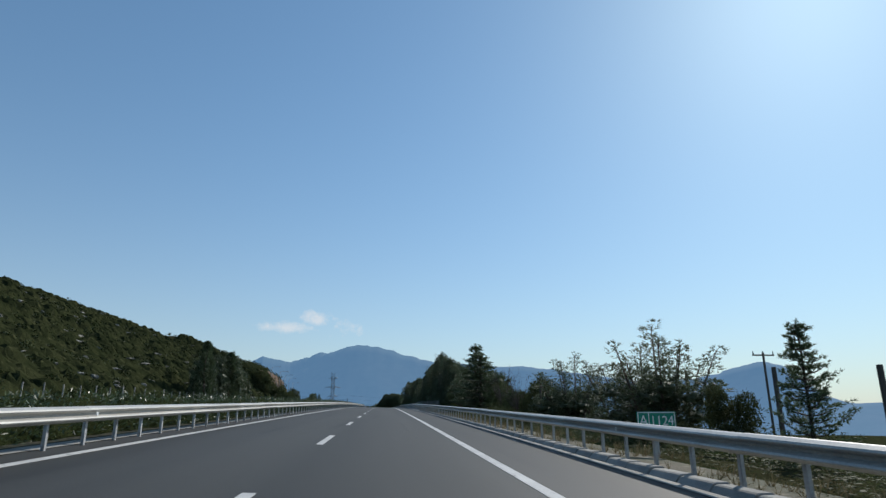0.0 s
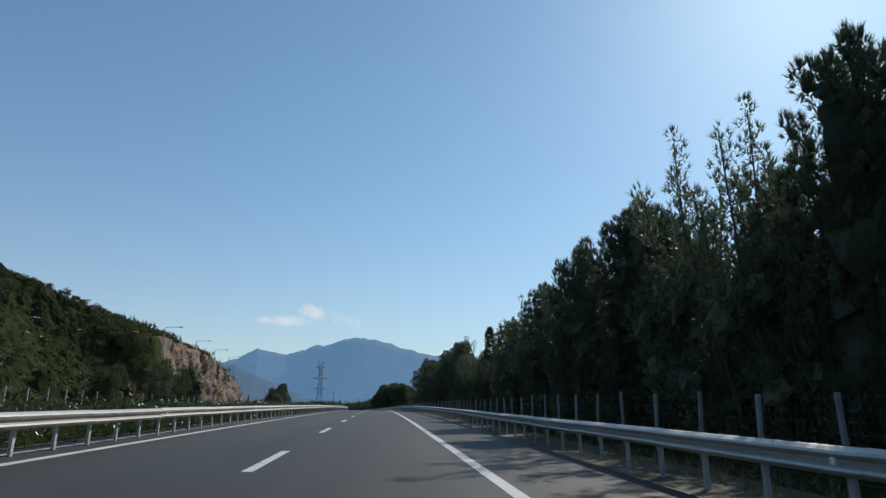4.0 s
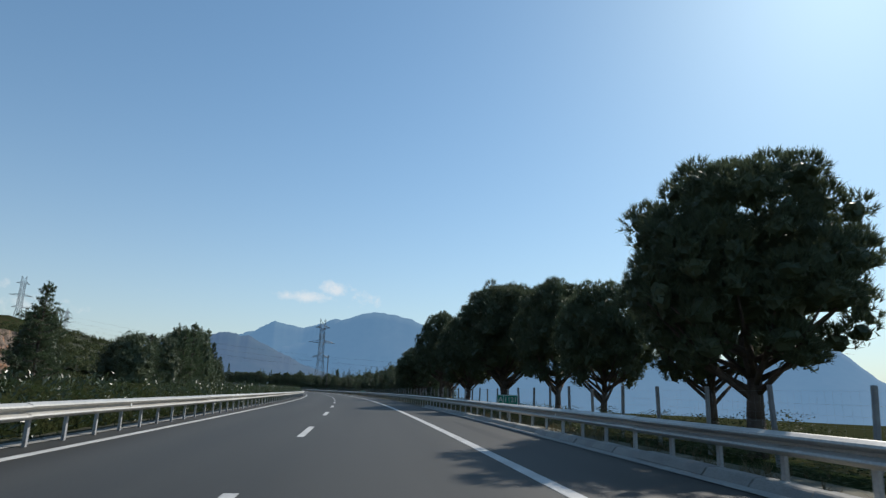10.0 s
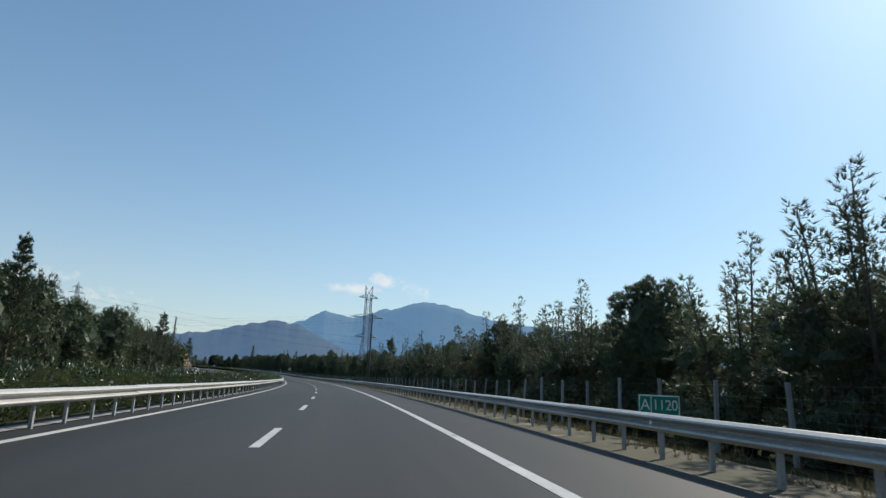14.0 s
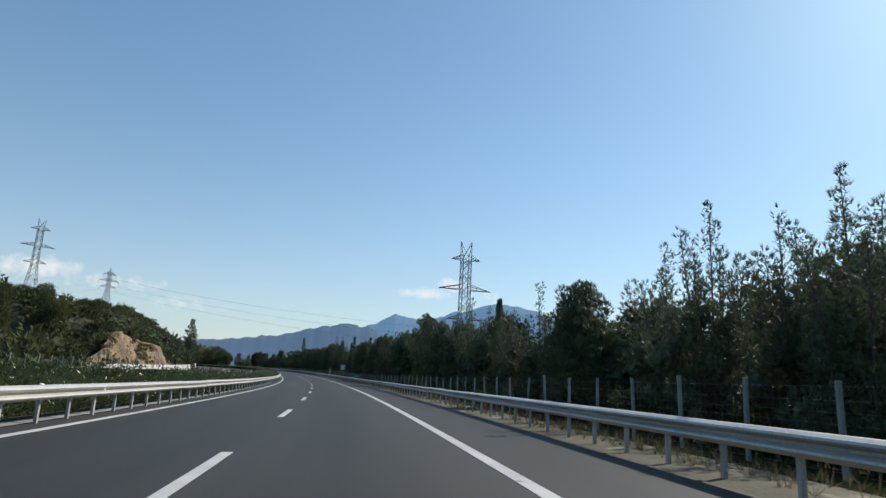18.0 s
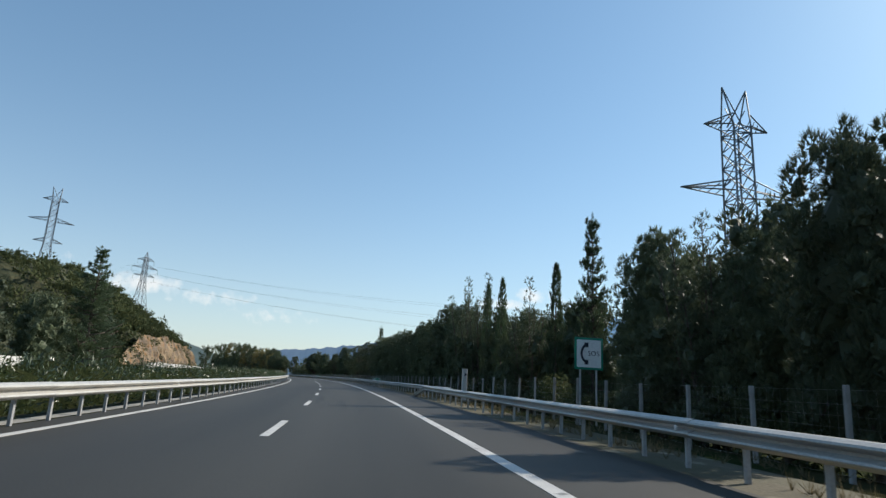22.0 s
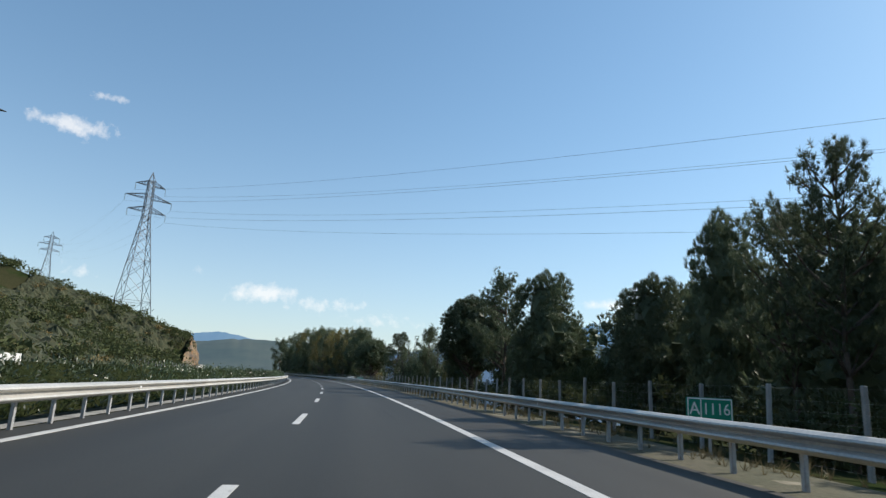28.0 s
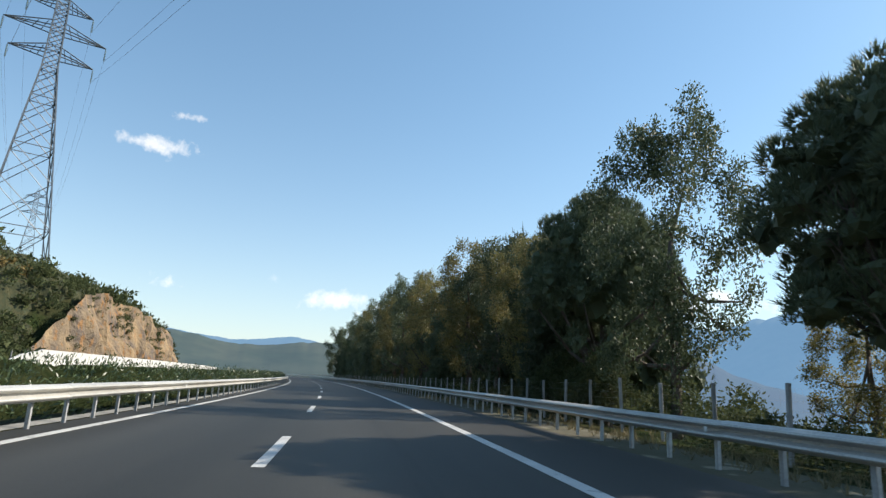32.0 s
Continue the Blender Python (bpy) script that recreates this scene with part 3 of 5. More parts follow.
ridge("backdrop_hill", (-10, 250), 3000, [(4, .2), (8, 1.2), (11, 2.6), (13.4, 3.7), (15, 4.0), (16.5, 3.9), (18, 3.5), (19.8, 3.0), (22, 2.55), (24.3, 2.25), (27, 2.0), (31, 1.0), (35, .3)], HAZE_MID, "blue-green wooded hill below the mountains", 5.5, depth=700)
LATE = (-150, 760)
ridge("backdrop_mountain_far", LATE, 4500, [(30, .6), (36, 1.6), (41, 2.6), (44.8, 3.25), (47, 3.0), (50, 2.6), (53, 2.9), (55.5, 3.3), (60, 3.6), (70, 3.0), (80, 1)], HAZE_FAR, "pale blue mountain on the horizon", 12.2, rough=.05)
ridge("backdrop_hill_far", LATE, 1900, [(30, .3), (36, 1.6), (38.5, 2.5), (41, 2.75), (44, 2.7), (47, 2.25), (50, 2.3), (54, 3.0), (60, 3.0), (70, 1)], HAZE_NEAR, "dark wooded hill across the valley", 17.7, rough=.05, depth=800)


# ---- rock cuts and walls beside the opposite carriageway ----
def rock_face(s0, s1, mat, label, seed, amp=.9):
    ss = np.arange(s0, s1 + .1, .8)
    rows = 18
    toe = np.interp(ss, TOE_S, TOE_V)
    c = np.interp(ss, CUT_S, CUT_V) + .3
    V = []
    for j in range(rows + 1):
        t = j / rows
        for a, q, hh in zip(ss, toe, c):
            ends = min(1, (a - s0) / 13, (s1 - a) / 13)
            z = t * hh * min(1, .1 + ends) * (1 + .09 * noise.noise(Vector((a * .09, seed, 2))))
            n1 = noise.fractal(Vector((a * .11 + seed, z * .16, seed)), 1.0, 2.0, 6)
            n2 = noise.cell(Vector((a * .35 + z * .12, z * .10, seed)))
            n3 = noise.fractal(Vector((a * .55 + seed, z * .07, seed + 4)), 1.0, 2.0, 4)
            out = 1.2 + (n1 * 1.8 + n2 * .22 + n3 * 1.2) * amp * (1 - .45 * t)
            V.append((a, -(q - out * min(1, ends * 2) + 1.9 * t ** 1.1), z + n1 * .25 - (.4 if j == 0 else 0)))
    V = np.array(V)
    W = along(V[:, 0], V[:, 1], V[:, 2])
    k = len(ss)
    i = (np.arange(rows)[:, None] * k + np.arange(k - 1)[None]).ravel()
    return structure("rock_face", mesh_of("rock_face", W, np.stack([i, i + 1, i + k + 1, i + k], 1), mat), label, "rock")


rock_face(222, 396, ROCK, "steep grey and rust-coloured rock cutting", 2.0, 1.2)
rock_face(602, 672, EARTH_ROCK, "low orange earth and rock cutting", 7.0, .8)
rock_face(728, 846, EARTH_ROCK, "orange rock cutting with cracked layers", 11.0, 1.0)
rock_face(984, 1070, EARTH_ROCK, "orange and grey rock cutting below scrub", 15.0, 1.0)


def barrier_wall(s0, s1, d, h, taper):
    w = tagged(new("barrier_wall"), "pale concrete barrier wall beside the opposite carriageway", "wall", "", "structure")
    s = s0
    while s < s1:
        h0, h1 = (h * min(1, (q - s0) / taper + .25) for q in (s, s + 4))
        v = []
        for q, hh in ((s + .015, h0), (s + 3.985, h1)):
            v += [tuple(along(q, d - .30, -.2)), tuple(along(q, d - .12, hh)), tuple(along(q, d + .12, hh)), tuple(along(q, d + .30, -.2))]
        part("wall_panel", mesh_of("wall_panel", v, [(0, 1, 5, 4), (1, 2, 6, 5), (2, 3, 7, 6), (3, 2, 1, 0), (4, 5, 6, 7)], WALL_CONCRETE), None, w)
        s += 4


barrier_wall(592, 684, -24.4, 1.25, 6)
barrier_wall(724, 854, -24.4, 1.55, 6)
barrier_wall(968, 1230, -24.4, 2.1, 8)



# ---- trees ----
def trunk_mesh(rng, height, radius, limbs, lean=.03):
    """A tapered, slightly bent trunk with limbs; limbs: base height, end point."""
    bm = bmesh.new()
    pts = [Vector((0, 0, -.3))]
    for j in range(1, 6):
        pts.append(Vector((rng.normal(0, lean) * j, rng.normal(0, lean) * j, height * j / 5)))
    for j in range(5):
        r0, r1 = radius * (1 - .16 * j), radius * (1 - .16 * (j + 1))
        bar(bm, pts[j], pts[j + 1], r0, 7, r1)
    for z0, e in limbs:
        t = min(max(z0 / height * 5, 0), 4.99)
        a = pts[int(t)].lerp(pts[int(t) + 1], t - int(t))
        e = Vector(e)
        midp = a.lerp(e, .5) + Vector((0, 0, -.08 * (e - a).length))
        r = radius * .34
        bar(bm, a, midp, r, 5, r * .7)
        bar(bm, midp, e, r * .7, 5, r * .25)
    me = bpy.data.meshes.new("trunk")
    bm.to_mesh(me)
    bm.free()
    me.materials.append(BARK)
    me.shade_smooth()
    return me


def umbrella_pine(rng):
    H, W = 8.0, 6.6
    heart = [(0, 0, 4.9, 1.75, 1.75), (.6, .5, 5.3, 1.5, 1.4), (-.6, -.4, 4.6, 1.5, 1.4)]
    blobs, limbs = [], []
    for j in range(118):
        u = 1 - 2 * (j + .5) / 118
        a = j * 2.39996 + rng.normal(0, .12)
        z = 4.75 + 2.75 * u + rng.normal(0, .16)
        if z < 2.5 or (z < 3.6 and rng.random() < .35) or rng.random() < .05:
            continue
        r = W * .41 * math.sqrt(1 - u * u) * rng.uniform(.82, 1.08)
        b = (math.cos(a) * r, math.sin(a) * r, z, rng.uniform(.36, .66), rng.uniform(.36, .62))
        blobs.append(b)
        if z < 4.4:
            limbs.append((rng.uniform(1.3, 2.8), Vector(b[:3]) * .96))
    crown = joined("crown", PINE, tufts(rng, blobs, 8200, .75, .25, .015, 9, .42), lumps(rng, blobs, .55), within(rng, blobs, 5000, .9, .2, .03), tufts(rng, heart, 1500, .3, .26, .022, 7, .6), lumps(rng, heart, .86))
    return H, W, trunk_mesh(rng, 5.2, .26, limbs[:18]), crown, "dark green umbrella pine with a rounded crown"


def airy_pine(rng):
    H, W = 8.0, 6.0
    blobs, limbs = [], []
    for j in range(46):
        z = 1.9 + 5.7 * (j + rng.random()) / 46
        a = j * 2.39996 + rng.normal(0, .3)
        edge = math.sqrt(max(.06, 1 - ((z - 4.3) / 3.55) ** 2))
        r = W * .41 * edge * math.sqrt(rng.uniform(.12, 1))
        b = (math.cos(a) * r, math.sin(a) * r, z, rng.uniform(.42, .82), rng.uniform(.32, .56))
        blobs.append(b)
        if j % 2 == 0:
            limbs.append((max(1.3, z - .9 - .3 * r), Vector(b[:3])))
    crown = joined("crown", PINE, tufts(rng, blobs, 4600, .55, .25, .014, 9, .5), within(rng, blobs, 9000, .92, .2, .024))
    return H, W, trunk_mesh(rng, 7.2, .21, limbs, .05), crown, "pine with an open crown of clumped branches"


def young_pine(rng):
    H, W = 8.0, 4.2
    blobs, body = [], []
    bm = bmesh.new()
    for q in range(10):
        a, r = q * 2.39996, W * .44 * math.sqrt((q + .2) / 10)
        top = H * rng.uniform(.78, 1.0) * (1 - .22 * r / W * 2) if q else H
        foot = np.array([math.cos(a) * r * .3, math.sin(a) * r * .3, -.2])
        tip = np.array([math.cos(a) * r, math.sin(a) * r, top])
        bar(bm, foot, tip, .055, 5, .012)
        z = rng.uniform(1.5, 2.2)
        while z < top - .15:
            p = foot + (tip - foot) * (z / top)
            reach = .62 * (1.12 - z / top)
            an = rng.uniform(0, 6.28)
            size = rng.uniform(.15, .27) * (1.15 - .35 * z / top)
            e = p + np.array([math.cos(an) * reach, math.sin(an) * reach, .30])
            bar(bm, p, e, .016, 3, .006)
            blobs.append((*e, size, size * rng.uniform(1.3, 2.0)))
            z += rng.uniform(.17, .30)
        blobs.append((*(tip - np.array([0, 0, .22])), .11, .34))
    for q in range(26):
        a, r, z = rng.uniform(0, 6.28), W * .40 * math.sqrt(rng.random()), .4 + 3.9 * rng.random()
        body.append((math.cos(a) * r, math.sin(a) * r, z, rng.uniform(.38, .62) * (1.1 - .08 * z), rng.uniform(.5, .85)))
    crown = joined("crown", PINE, tufts(rng, blobs, 2300, 1.0, .21, .012, 8, .4), tufts(rng, body, 1300, .8, .24, .016, 8, .5), within(rng, blobs, 2200, .9, .16, .022), within(rng, body, 2600, .95, .2, .03), lumps(rng, body, .5))
    me = bpy.data.meshes.new("trunk")
    bm.to_mesh(me)
    bm.free()
    me.materials.append(BARK)
    return H, W, me, crown, "young bushy pine with many upright plumes"


def open_pine(rng):
    H, W = 8.0, 4.6
    c, d, limbs = [], [], []
    z = 2.2
    while z < 7.6:
        for _ in range(rng.integers(3, 5)):
            a = rng.uniform(0, 6.28)
            L = W * .5 * (1.1 - (z / 8.4) ** 2.2) * rng.uniform(.55, 1.1) + .15
            e = np.array([math.cos(a) * L, math.sin(a) * L, z + L * rng.uniform(.45, .95)])
            limbs.append((z, Vector(e)))
            for q in range(int(8 + 10 * L)):
                t = rng.uniform(.5, 1.08)
                p = np.array([e[0] * t, e[1] * t, z + (e[2] - z) * t]) + rng.normal(0, .19, 3)
                for _ in range(2):
                    c.append(p + rng.normal(0, .08, 3))
                    d.append([e[0] * .3, e[1] * .3, .8])
        z += rng.uniform(.34, .6)
    for q in range(30):
        c.append([rng.normal(0, .16), rng.normal(0, .16), rng.uniform(7.1, 7.95)])
        d.append([rng.normal(0, .5), rng.normal(0, .5), .8])
    v, f = blades(rng, np.array(c), np.array(d), .24, .013, 18, .6)
    return H, W, trunk_mesh(rng, 7.7, .14, limbs, .03), mesh_of("crown", v, f, PINE), "tall open pine with a bare lower trunk"


def egg(rng, W, count, low, size):
    """Lobes over a tall egg-shaped crown that runs up into pointed plumes."""
    blobs = []
    for j in range(count):
        z = low + (7.3 - low) * (j + rng.random()) / count
        edge = math.sqrt(max(.05, 1 - ((z - 3.0) / 4.7) ** 2)) if z > 3.0 else .86 + .14 * z / 3.0
        a, r = j * 2.39996 + rng.normal(0, .3), W * .40 * edge * math.sqrt(rng.uniform(.45, 1))
        k = rng.uniform(*size) * (1.1 - .05 * z)
        blobs.append((math.cos(a) * r, math.sin(a) * r, z, k, k * rng.uniform(1.0, 1.5)))
    for j in range(7):
        a, r = j * 2.39996, .26 * math.sqrt(j)
        blobs.append((math.cos(a) * r, math.sin(a) * r, 7.45 - .9 * r + rng.normal(0, .12), .22, .55))
    return blobs, [(0, 0, 2.0, W * .30, 1.7), (.2, 0, 3.9, W * .30, 1.7), (0, .1, 5.5, W * .19, 1.5)]


def thicket_pine(rng):
    H, W = 8.0, 5.4
    blobs, heart = egg(rng, W, 34, .5, (.48, .8))
    crown = joined("crown", PINE, tufts(rng, blobs, 1300, .8, .30, .024, 7, .45), within(rng, blobs, 1200, .95, .3, .05), tufts(rng, heart, 700, .3, .34, .04, 6, .6), lumps(rng, blobs, .5), lumps(rng, heart, .9))
    return H, W, trunk_mesh(rng, 6.4, .2, []), crown, "dark pine standing deeper in the wood"


def dense_pine(rng):
    H, W = 8.0, 5.0
    blobs, heart = egg(rng, W, 64, .6, (.34, .58))
    crown = joined("crown", PINE, tufts(rng, blobs, 5600, .85, .24, .014, 8, .42), within(rng, blobs, 3600, .92, .2, .03), tufts(rng, heart, 1300, .3, .26, .022, 7, .6), lumps(rng, blobs, .4), lumps(rng, heart, .84))
    return H, W, trunk_mesh(rng, 6.4, .19, [(rng.uniform(1, 5), Vector(b[:3]) * .9) for b in blobs[:8]]), crown, "dense dark pine with a ragged crown"


def fir(rng):
    H, W = 8.0, 5.2
    c, d, limbs = [], [], []
    z = .7
    while z < 7.6:
        reach = W * .5 * (1 - z / 8.3) ** .85 * rng.uniform(.65, 1.25) + .10
        n = rng.integers(4, 7)
        a0 = rng.uniform(0, 6.28)
        for b in range(n):
            a = a0 + b * 6.28 / n + rng.normal(0, .35)
            L = reach * rng.uniform(.55, 1.15)
            rise = rng.uniform(.0, .5)
            limbs.append((z, Vector((math.cos(a) * L, math.sin(a) * L, z + L * rise))))
            for q in range(int(6 + 13 * L)):
                t = rng.uniform(.25, 1.0)
                spread = .26 * (1.1 - t) * L * .6 + .05
                c.append(np.array([math.cos(a) * L * t, math.sin(a) * L * t, z + L * t * rise + .08 * L * t * t]) + rng.normal(0, 1, 3) * np.array([spread, spread, .06]))
                d.append([math.cos(a), math.sin(a), .45])
        z += rng.uniform(.20, .38)
    for q in range(26):
        c.append([rng.normal(0, .06), rng.normal(0, .06), rng.uniform(7.0, 8)])
        d.append([rng.normal(0, .5), rng.normal(0, .5), .7])
    v, f = blades(rng, np.array(c), np.array(d), .24, .018, 11, .5)
    return H, W, trunk_mesh(rng, 7.8, .15, limbs[::2], .012), mesh_of("crown", v, f, FIR), "spreading cypress with layered flat branches"


def column_cypress(rng):
    H, W = 8.0, 1.7
    n = 1000
    z = rng.uniform(.4, 7.9, n)
    rad = W * .5 * np.clip(np.sin(np.clip((8.0 - z) / 7.6, 0, 1) ** .75 * 1.75), .05, 1) * (1 - .5 * rng.random(n) ** 2)
    a = rng.uniform(0, 6.28, n)
    lump = 1 + .30 * np.sin(a * 2 + z * 1.7) + .15 * np.sin(z * 4.1 + a) + rng.normal(0, .14, n)
    c = np.stack([np.cos(a) * rad * lump, np.sin(a) * rad * lump, z], 1)
    d = np.stack([np.cos(a) * .45, np.sin(a) * .45, np.full(n, .9)], 1)
    v, f = blades(rng, c, d, .30, .035, 7, .34)
    return H, W, trunk_mesh(rng, 7.0, .12, [], .01), mesh_of("crown", v, f, FIR), "tall narrow dark green cypress"


def broadleaf(rng, mat=None, label="grey-green broadleaved tree with an open crown"):
    H, W = 8.0, 6.0
    blobs = []
    for j in range(44):
        z = 1.5 + 6.0 * (j + rng.random()) / 44
        edge = math.sqrt(max(.12, 1 - ((z - 4.2) / 4.0) ** 2))
        a, r = j * 2.39996 + rng.normal(0, .4), math.sqrt(rng.uniform(.05, 1)) * W * .42 * edge
        blobs.append((math.cos(a) * r, math.sin(a) * r, z, rng.uniform(.42, .8), rng.uniform(.42, .75)))
    blobs += [(b[0] * 1.15, b[1] * 1.15, b[2] + rng.uniform(-.5, .7), b[3] * .5, b[4] * .5) for b in blobs]
    c, d = on_blobs(rng, blobs, 3200, .8)
    d[:, 2] -= .2
    outer = leaves(rng, c, d, .115, .030, 6, .9)
    inner = within(rng, blobs[:44], 9000, .95, .13, .032)
    return H, W, trunk_mesh(rng, 5.8, .20, [(rng.uniform(1.4, 4.2), Vector(b[:3]) * .97) for b in blobs[:14]], .05), joined("crown", mat or BROAD, outer, inner), label


def turning(rng):
    return broadleaf(rng, AUTUMN, "broadleaved tree with yellowing leaves")


def bush(rng):
    H, W = 3.0, 4.2
    blobs = []
    for j in range(14):
        a, r = rng.uniform(0, 6.28), math.sqrt(rng.random()) * W * .38
        z = .5 + rng.random() * 1.8 * (1 - (r / W) ** 2 * 3)
        blobs.append((math.cos(a) * r, math.sin(a) * r, z, rng.uniform(.4, .8), rng.uniform(.4, .75)))
    c, d = skin(rng, blobs, 1500)
    d[:, 2] += .5
    outer = leaves(rng, c, d, .11, .026, 5, .6)
    inner = within(rng, blobs, 5200, 1.0, .13, .04)
    return H, W, trunk_mesh(rng, 1.6, .08, [(rng.uniform(.2, 1.2), Vector(b[:3]) * .9) for b in blobs[:8]]), joined("crown", SCRUB, outer, inner), "rounded dark green roadside shrub"


def bare_tree(rng):
    H, W = 6.0, 4.6
    bm = bmesh.new()
    for j in range(30):
        a = rng.uniform(0, 6.28)
        L = W * .5 * rng.uniform(.5, 1)
        e = Vector((math.cos(a) * L, math.sin(a) * L, rng.uniform(3.2, 6.0)))
        b0 = Vector((math.cos(a) * L * .25, math.sin(a) * L * .25, rng.uniform(.8, 2.6)))
        bar(bm, b0, e, .028, 4, .006)
        for _ in range(7):
            p = b0.lerp(e, rng.uniform(.3, .95))
            bar(bm, p, p + Vector((rng.normal(0, .35), rng.normal(0, .35), rng.uniform(.2, .7))), .009, 3, .003)
    me = bpy.data.meshes.new("crown")
    bm.to_mesh(me)
    bm.free()
    me.materials.append(BARK)
    return H, W, trunk_mesh(rng, 2.6, .11, [(rng.uniform(.5, 2), (rng.normal(0, .6), rng.normal(0, .6), 2.8)) for _ in range(7)]), me, "leafless grey tree with thin twigs"


KINDS = {"u": (umbrella_pine, 4), "v": (airy_pine, 3), "y": (young_pine, 6), "o": (open_pine, 4), "q": (thicket_pine, 4), "p": (dense_pine, 5), "f": (fir, 3), "c": (column_cypress, 2), "b": (broadleaf, 4), "t": (turning, 3), "s": (bush, 3), "x": (bare_tree, 2)}
NAMES = {"u": "umbrella_pine", "v": "airy_pine", "y": "young_tree", "o": "open_pine", "q": "thicket_pine", "p": "pine_tree", "f": "cypress_tree", "c": "column_cypress", "b": "broadleaf_tree", "t": "turning_tree", "s": "shrub", "x": "bare_tree"}
MADE = {}
SPREAD = {"y": 1.65, "f": 1.15, "u": 1.04, "p": 1.15, "v": 1.3}
tree_rng = np.random.default_rng(21)


def plant(kind, s, d, h, w, group="trees beside the motorway"):
    """A tree of height h and width w standing at s, d."""
    make, count = KINDS[kind]
    var = int(tree_rng.integers(count))
    base = float(land(s, d))
    turn = float(tree_rng.uniform(0, 360))
    first = (kind, var) not in MADE
    if first:
        H, W, tm, cm, label = make(np.random.default_rng(100 + ord(kind) * 7 + var))
        root = thing(NAMES[kind], label, "shrub" if kind == "s" else "tree", group)
        part("trunk", tm, None, root)
        part("crown", cm, None, root)
        MADE[kind, var] = (root, H, W)
    root, H, W = MADE[kind, var]
    m = at_road(s, d, base - .05, turn) @ Matrix.Diagonal((w * SPREAD.get(kind, 1) / W, w * SPREAD.get(kind, 1) / W, (h - base) / H, 1))
    if first:
        root.matrix_basis = m
        return root
    keep = root.matrix_basis.copy()
    root.matrix_basis = Matrix()
    made = copy_thing(root, m)
    root.matrix_basis = keep
    return made


# kind, metres along, metres right, height over the road, width
TREES_A = [("f", 16, 13, 3.5, 2.3), ("s", 18.5, 12, 2.0, 2.2), ("y", 25, 13, 4.3, 4.0), ("y", 28.8, 13.6, 3.8, 3.6), ("y", 38.5, 13.5, 4.1, 3.8), ("s", 49, 14, 3.0, 3.6), ("x", 53, 13, 3.8, 2.6), ("s", 57, 13.5, 2.7, 4),
           ("s", 40, 14.4, 2.1, 3.8), ("s", 44.5, 15, 2.6, 4.6), ("s", 53, 15.4, 3.3, 4.8), ("s", 61, 15, 2.6, 4.4), ("s", 67, 14.6, 3.4, 4.6), ("x", 64, 14, 5.2, 3.6), ("f", 71.8, 12.8, 6.9, 7.4), ("q", 75.5, 15.5, 5.0, 5.5), ("f", 79, 13.4, 8.5, 7.6), ("q", 83, 15.5, 4.6, 5.5), ("p", 87, 15, 5.0, 5), ("p", 92, 14, 4.9, 4), ("s", 96, 12.5, 3.4, 4)]
TREES_B = [("y", 98, 13, 4.9, 2.6), ("p", 102, 13, 6.6, 3.2), ("p", 106, 13, 7.7, 3.4), ("p", 110, 13.4, 9.0, 3.6), ("y", 113, 12.8, 9.4, 3.2), ("p", 116, 13, 9.6, 3.6), ("y", 119, 13, 10.2, 3.2), ("p", 122.5, 13, 11.0, 4.2),
           ("p", 127, 13.3, 10.4, 4.4), ("y", 131, 12.8, 10.0, 3.6), ("y", 135, 13, 10.9, 3.6), ("p", 140, 13.4, 10.3, 5), ("p", 146, 13, 10.0, 5), ("y", 151, 13, 9.4, 3.6), ("p", 156, 13.4, 9.4, 4.8), ("y", 161, 13, 8.8, 3.4), ("p", 165, 13, 8.2, 4)]
TREES_C = [("o", 170, 13, 6.4, 3.2), ("y", 173.5, 13, 6.4, 2.6), ("c", 176.3, 13, 8.7, 2.0), ("p", 180, 13.5, 6.6, 3.6), ("y", 184, 13, 6.6, 2.8), ("y", 188, 13, 8.2, 3.2), ("y", 191.5, 13, 9.0, 3.2), ("p", 195.5, 13, 9.4, 4),
           ("p", 200, 13.2, 9.8, 4.6), ("v", 205, 13.6, 9.2, 5), ("v", 209.5, 13.2, 9.2, 4.8), ("v", 213, 12.6, 8.2, 4.4), ("v", 218, 13, 8.5, 4.6), ("v", 222.5, 13, 8.4, 4.6), ("v", 227, 13, 8.9, 5.2), ("v", 235, 13, 9.6, 6)]
TREES_D = [("v", 241.5, 13, 10.5, 5.2), ("s", 247.5, 13, 2.8, 2.6), ("x", 248.5, 13.4, 3.7, 2.6), ("v", 253.9, 12.4, 8.9, 4.9), ("s", 255.5, 13, 2.4, 3.2), ("s", 263, 13, 2.6, 3.4), ("s", 269.5, 13.6, 3.4, 3.6), ("b", 273.8, 12.8, 4.3, 4.4), ("b", 279, 13.2, 4.6, 3.4),
           ("b", 284, 13.2, 6.3, 3.9), ("s", 291, 12.6, 1.9, 3), ("u", 301, 12, 7.9, 7.0), ("u", 307, 14.5, 7.6, 5.2), ("u", 313.5, 13, 6.6, 4.8), ("u", 320, 13, 7.8, 5.2), ("u", 327.5, 11.8, 8.9, 7.8)]
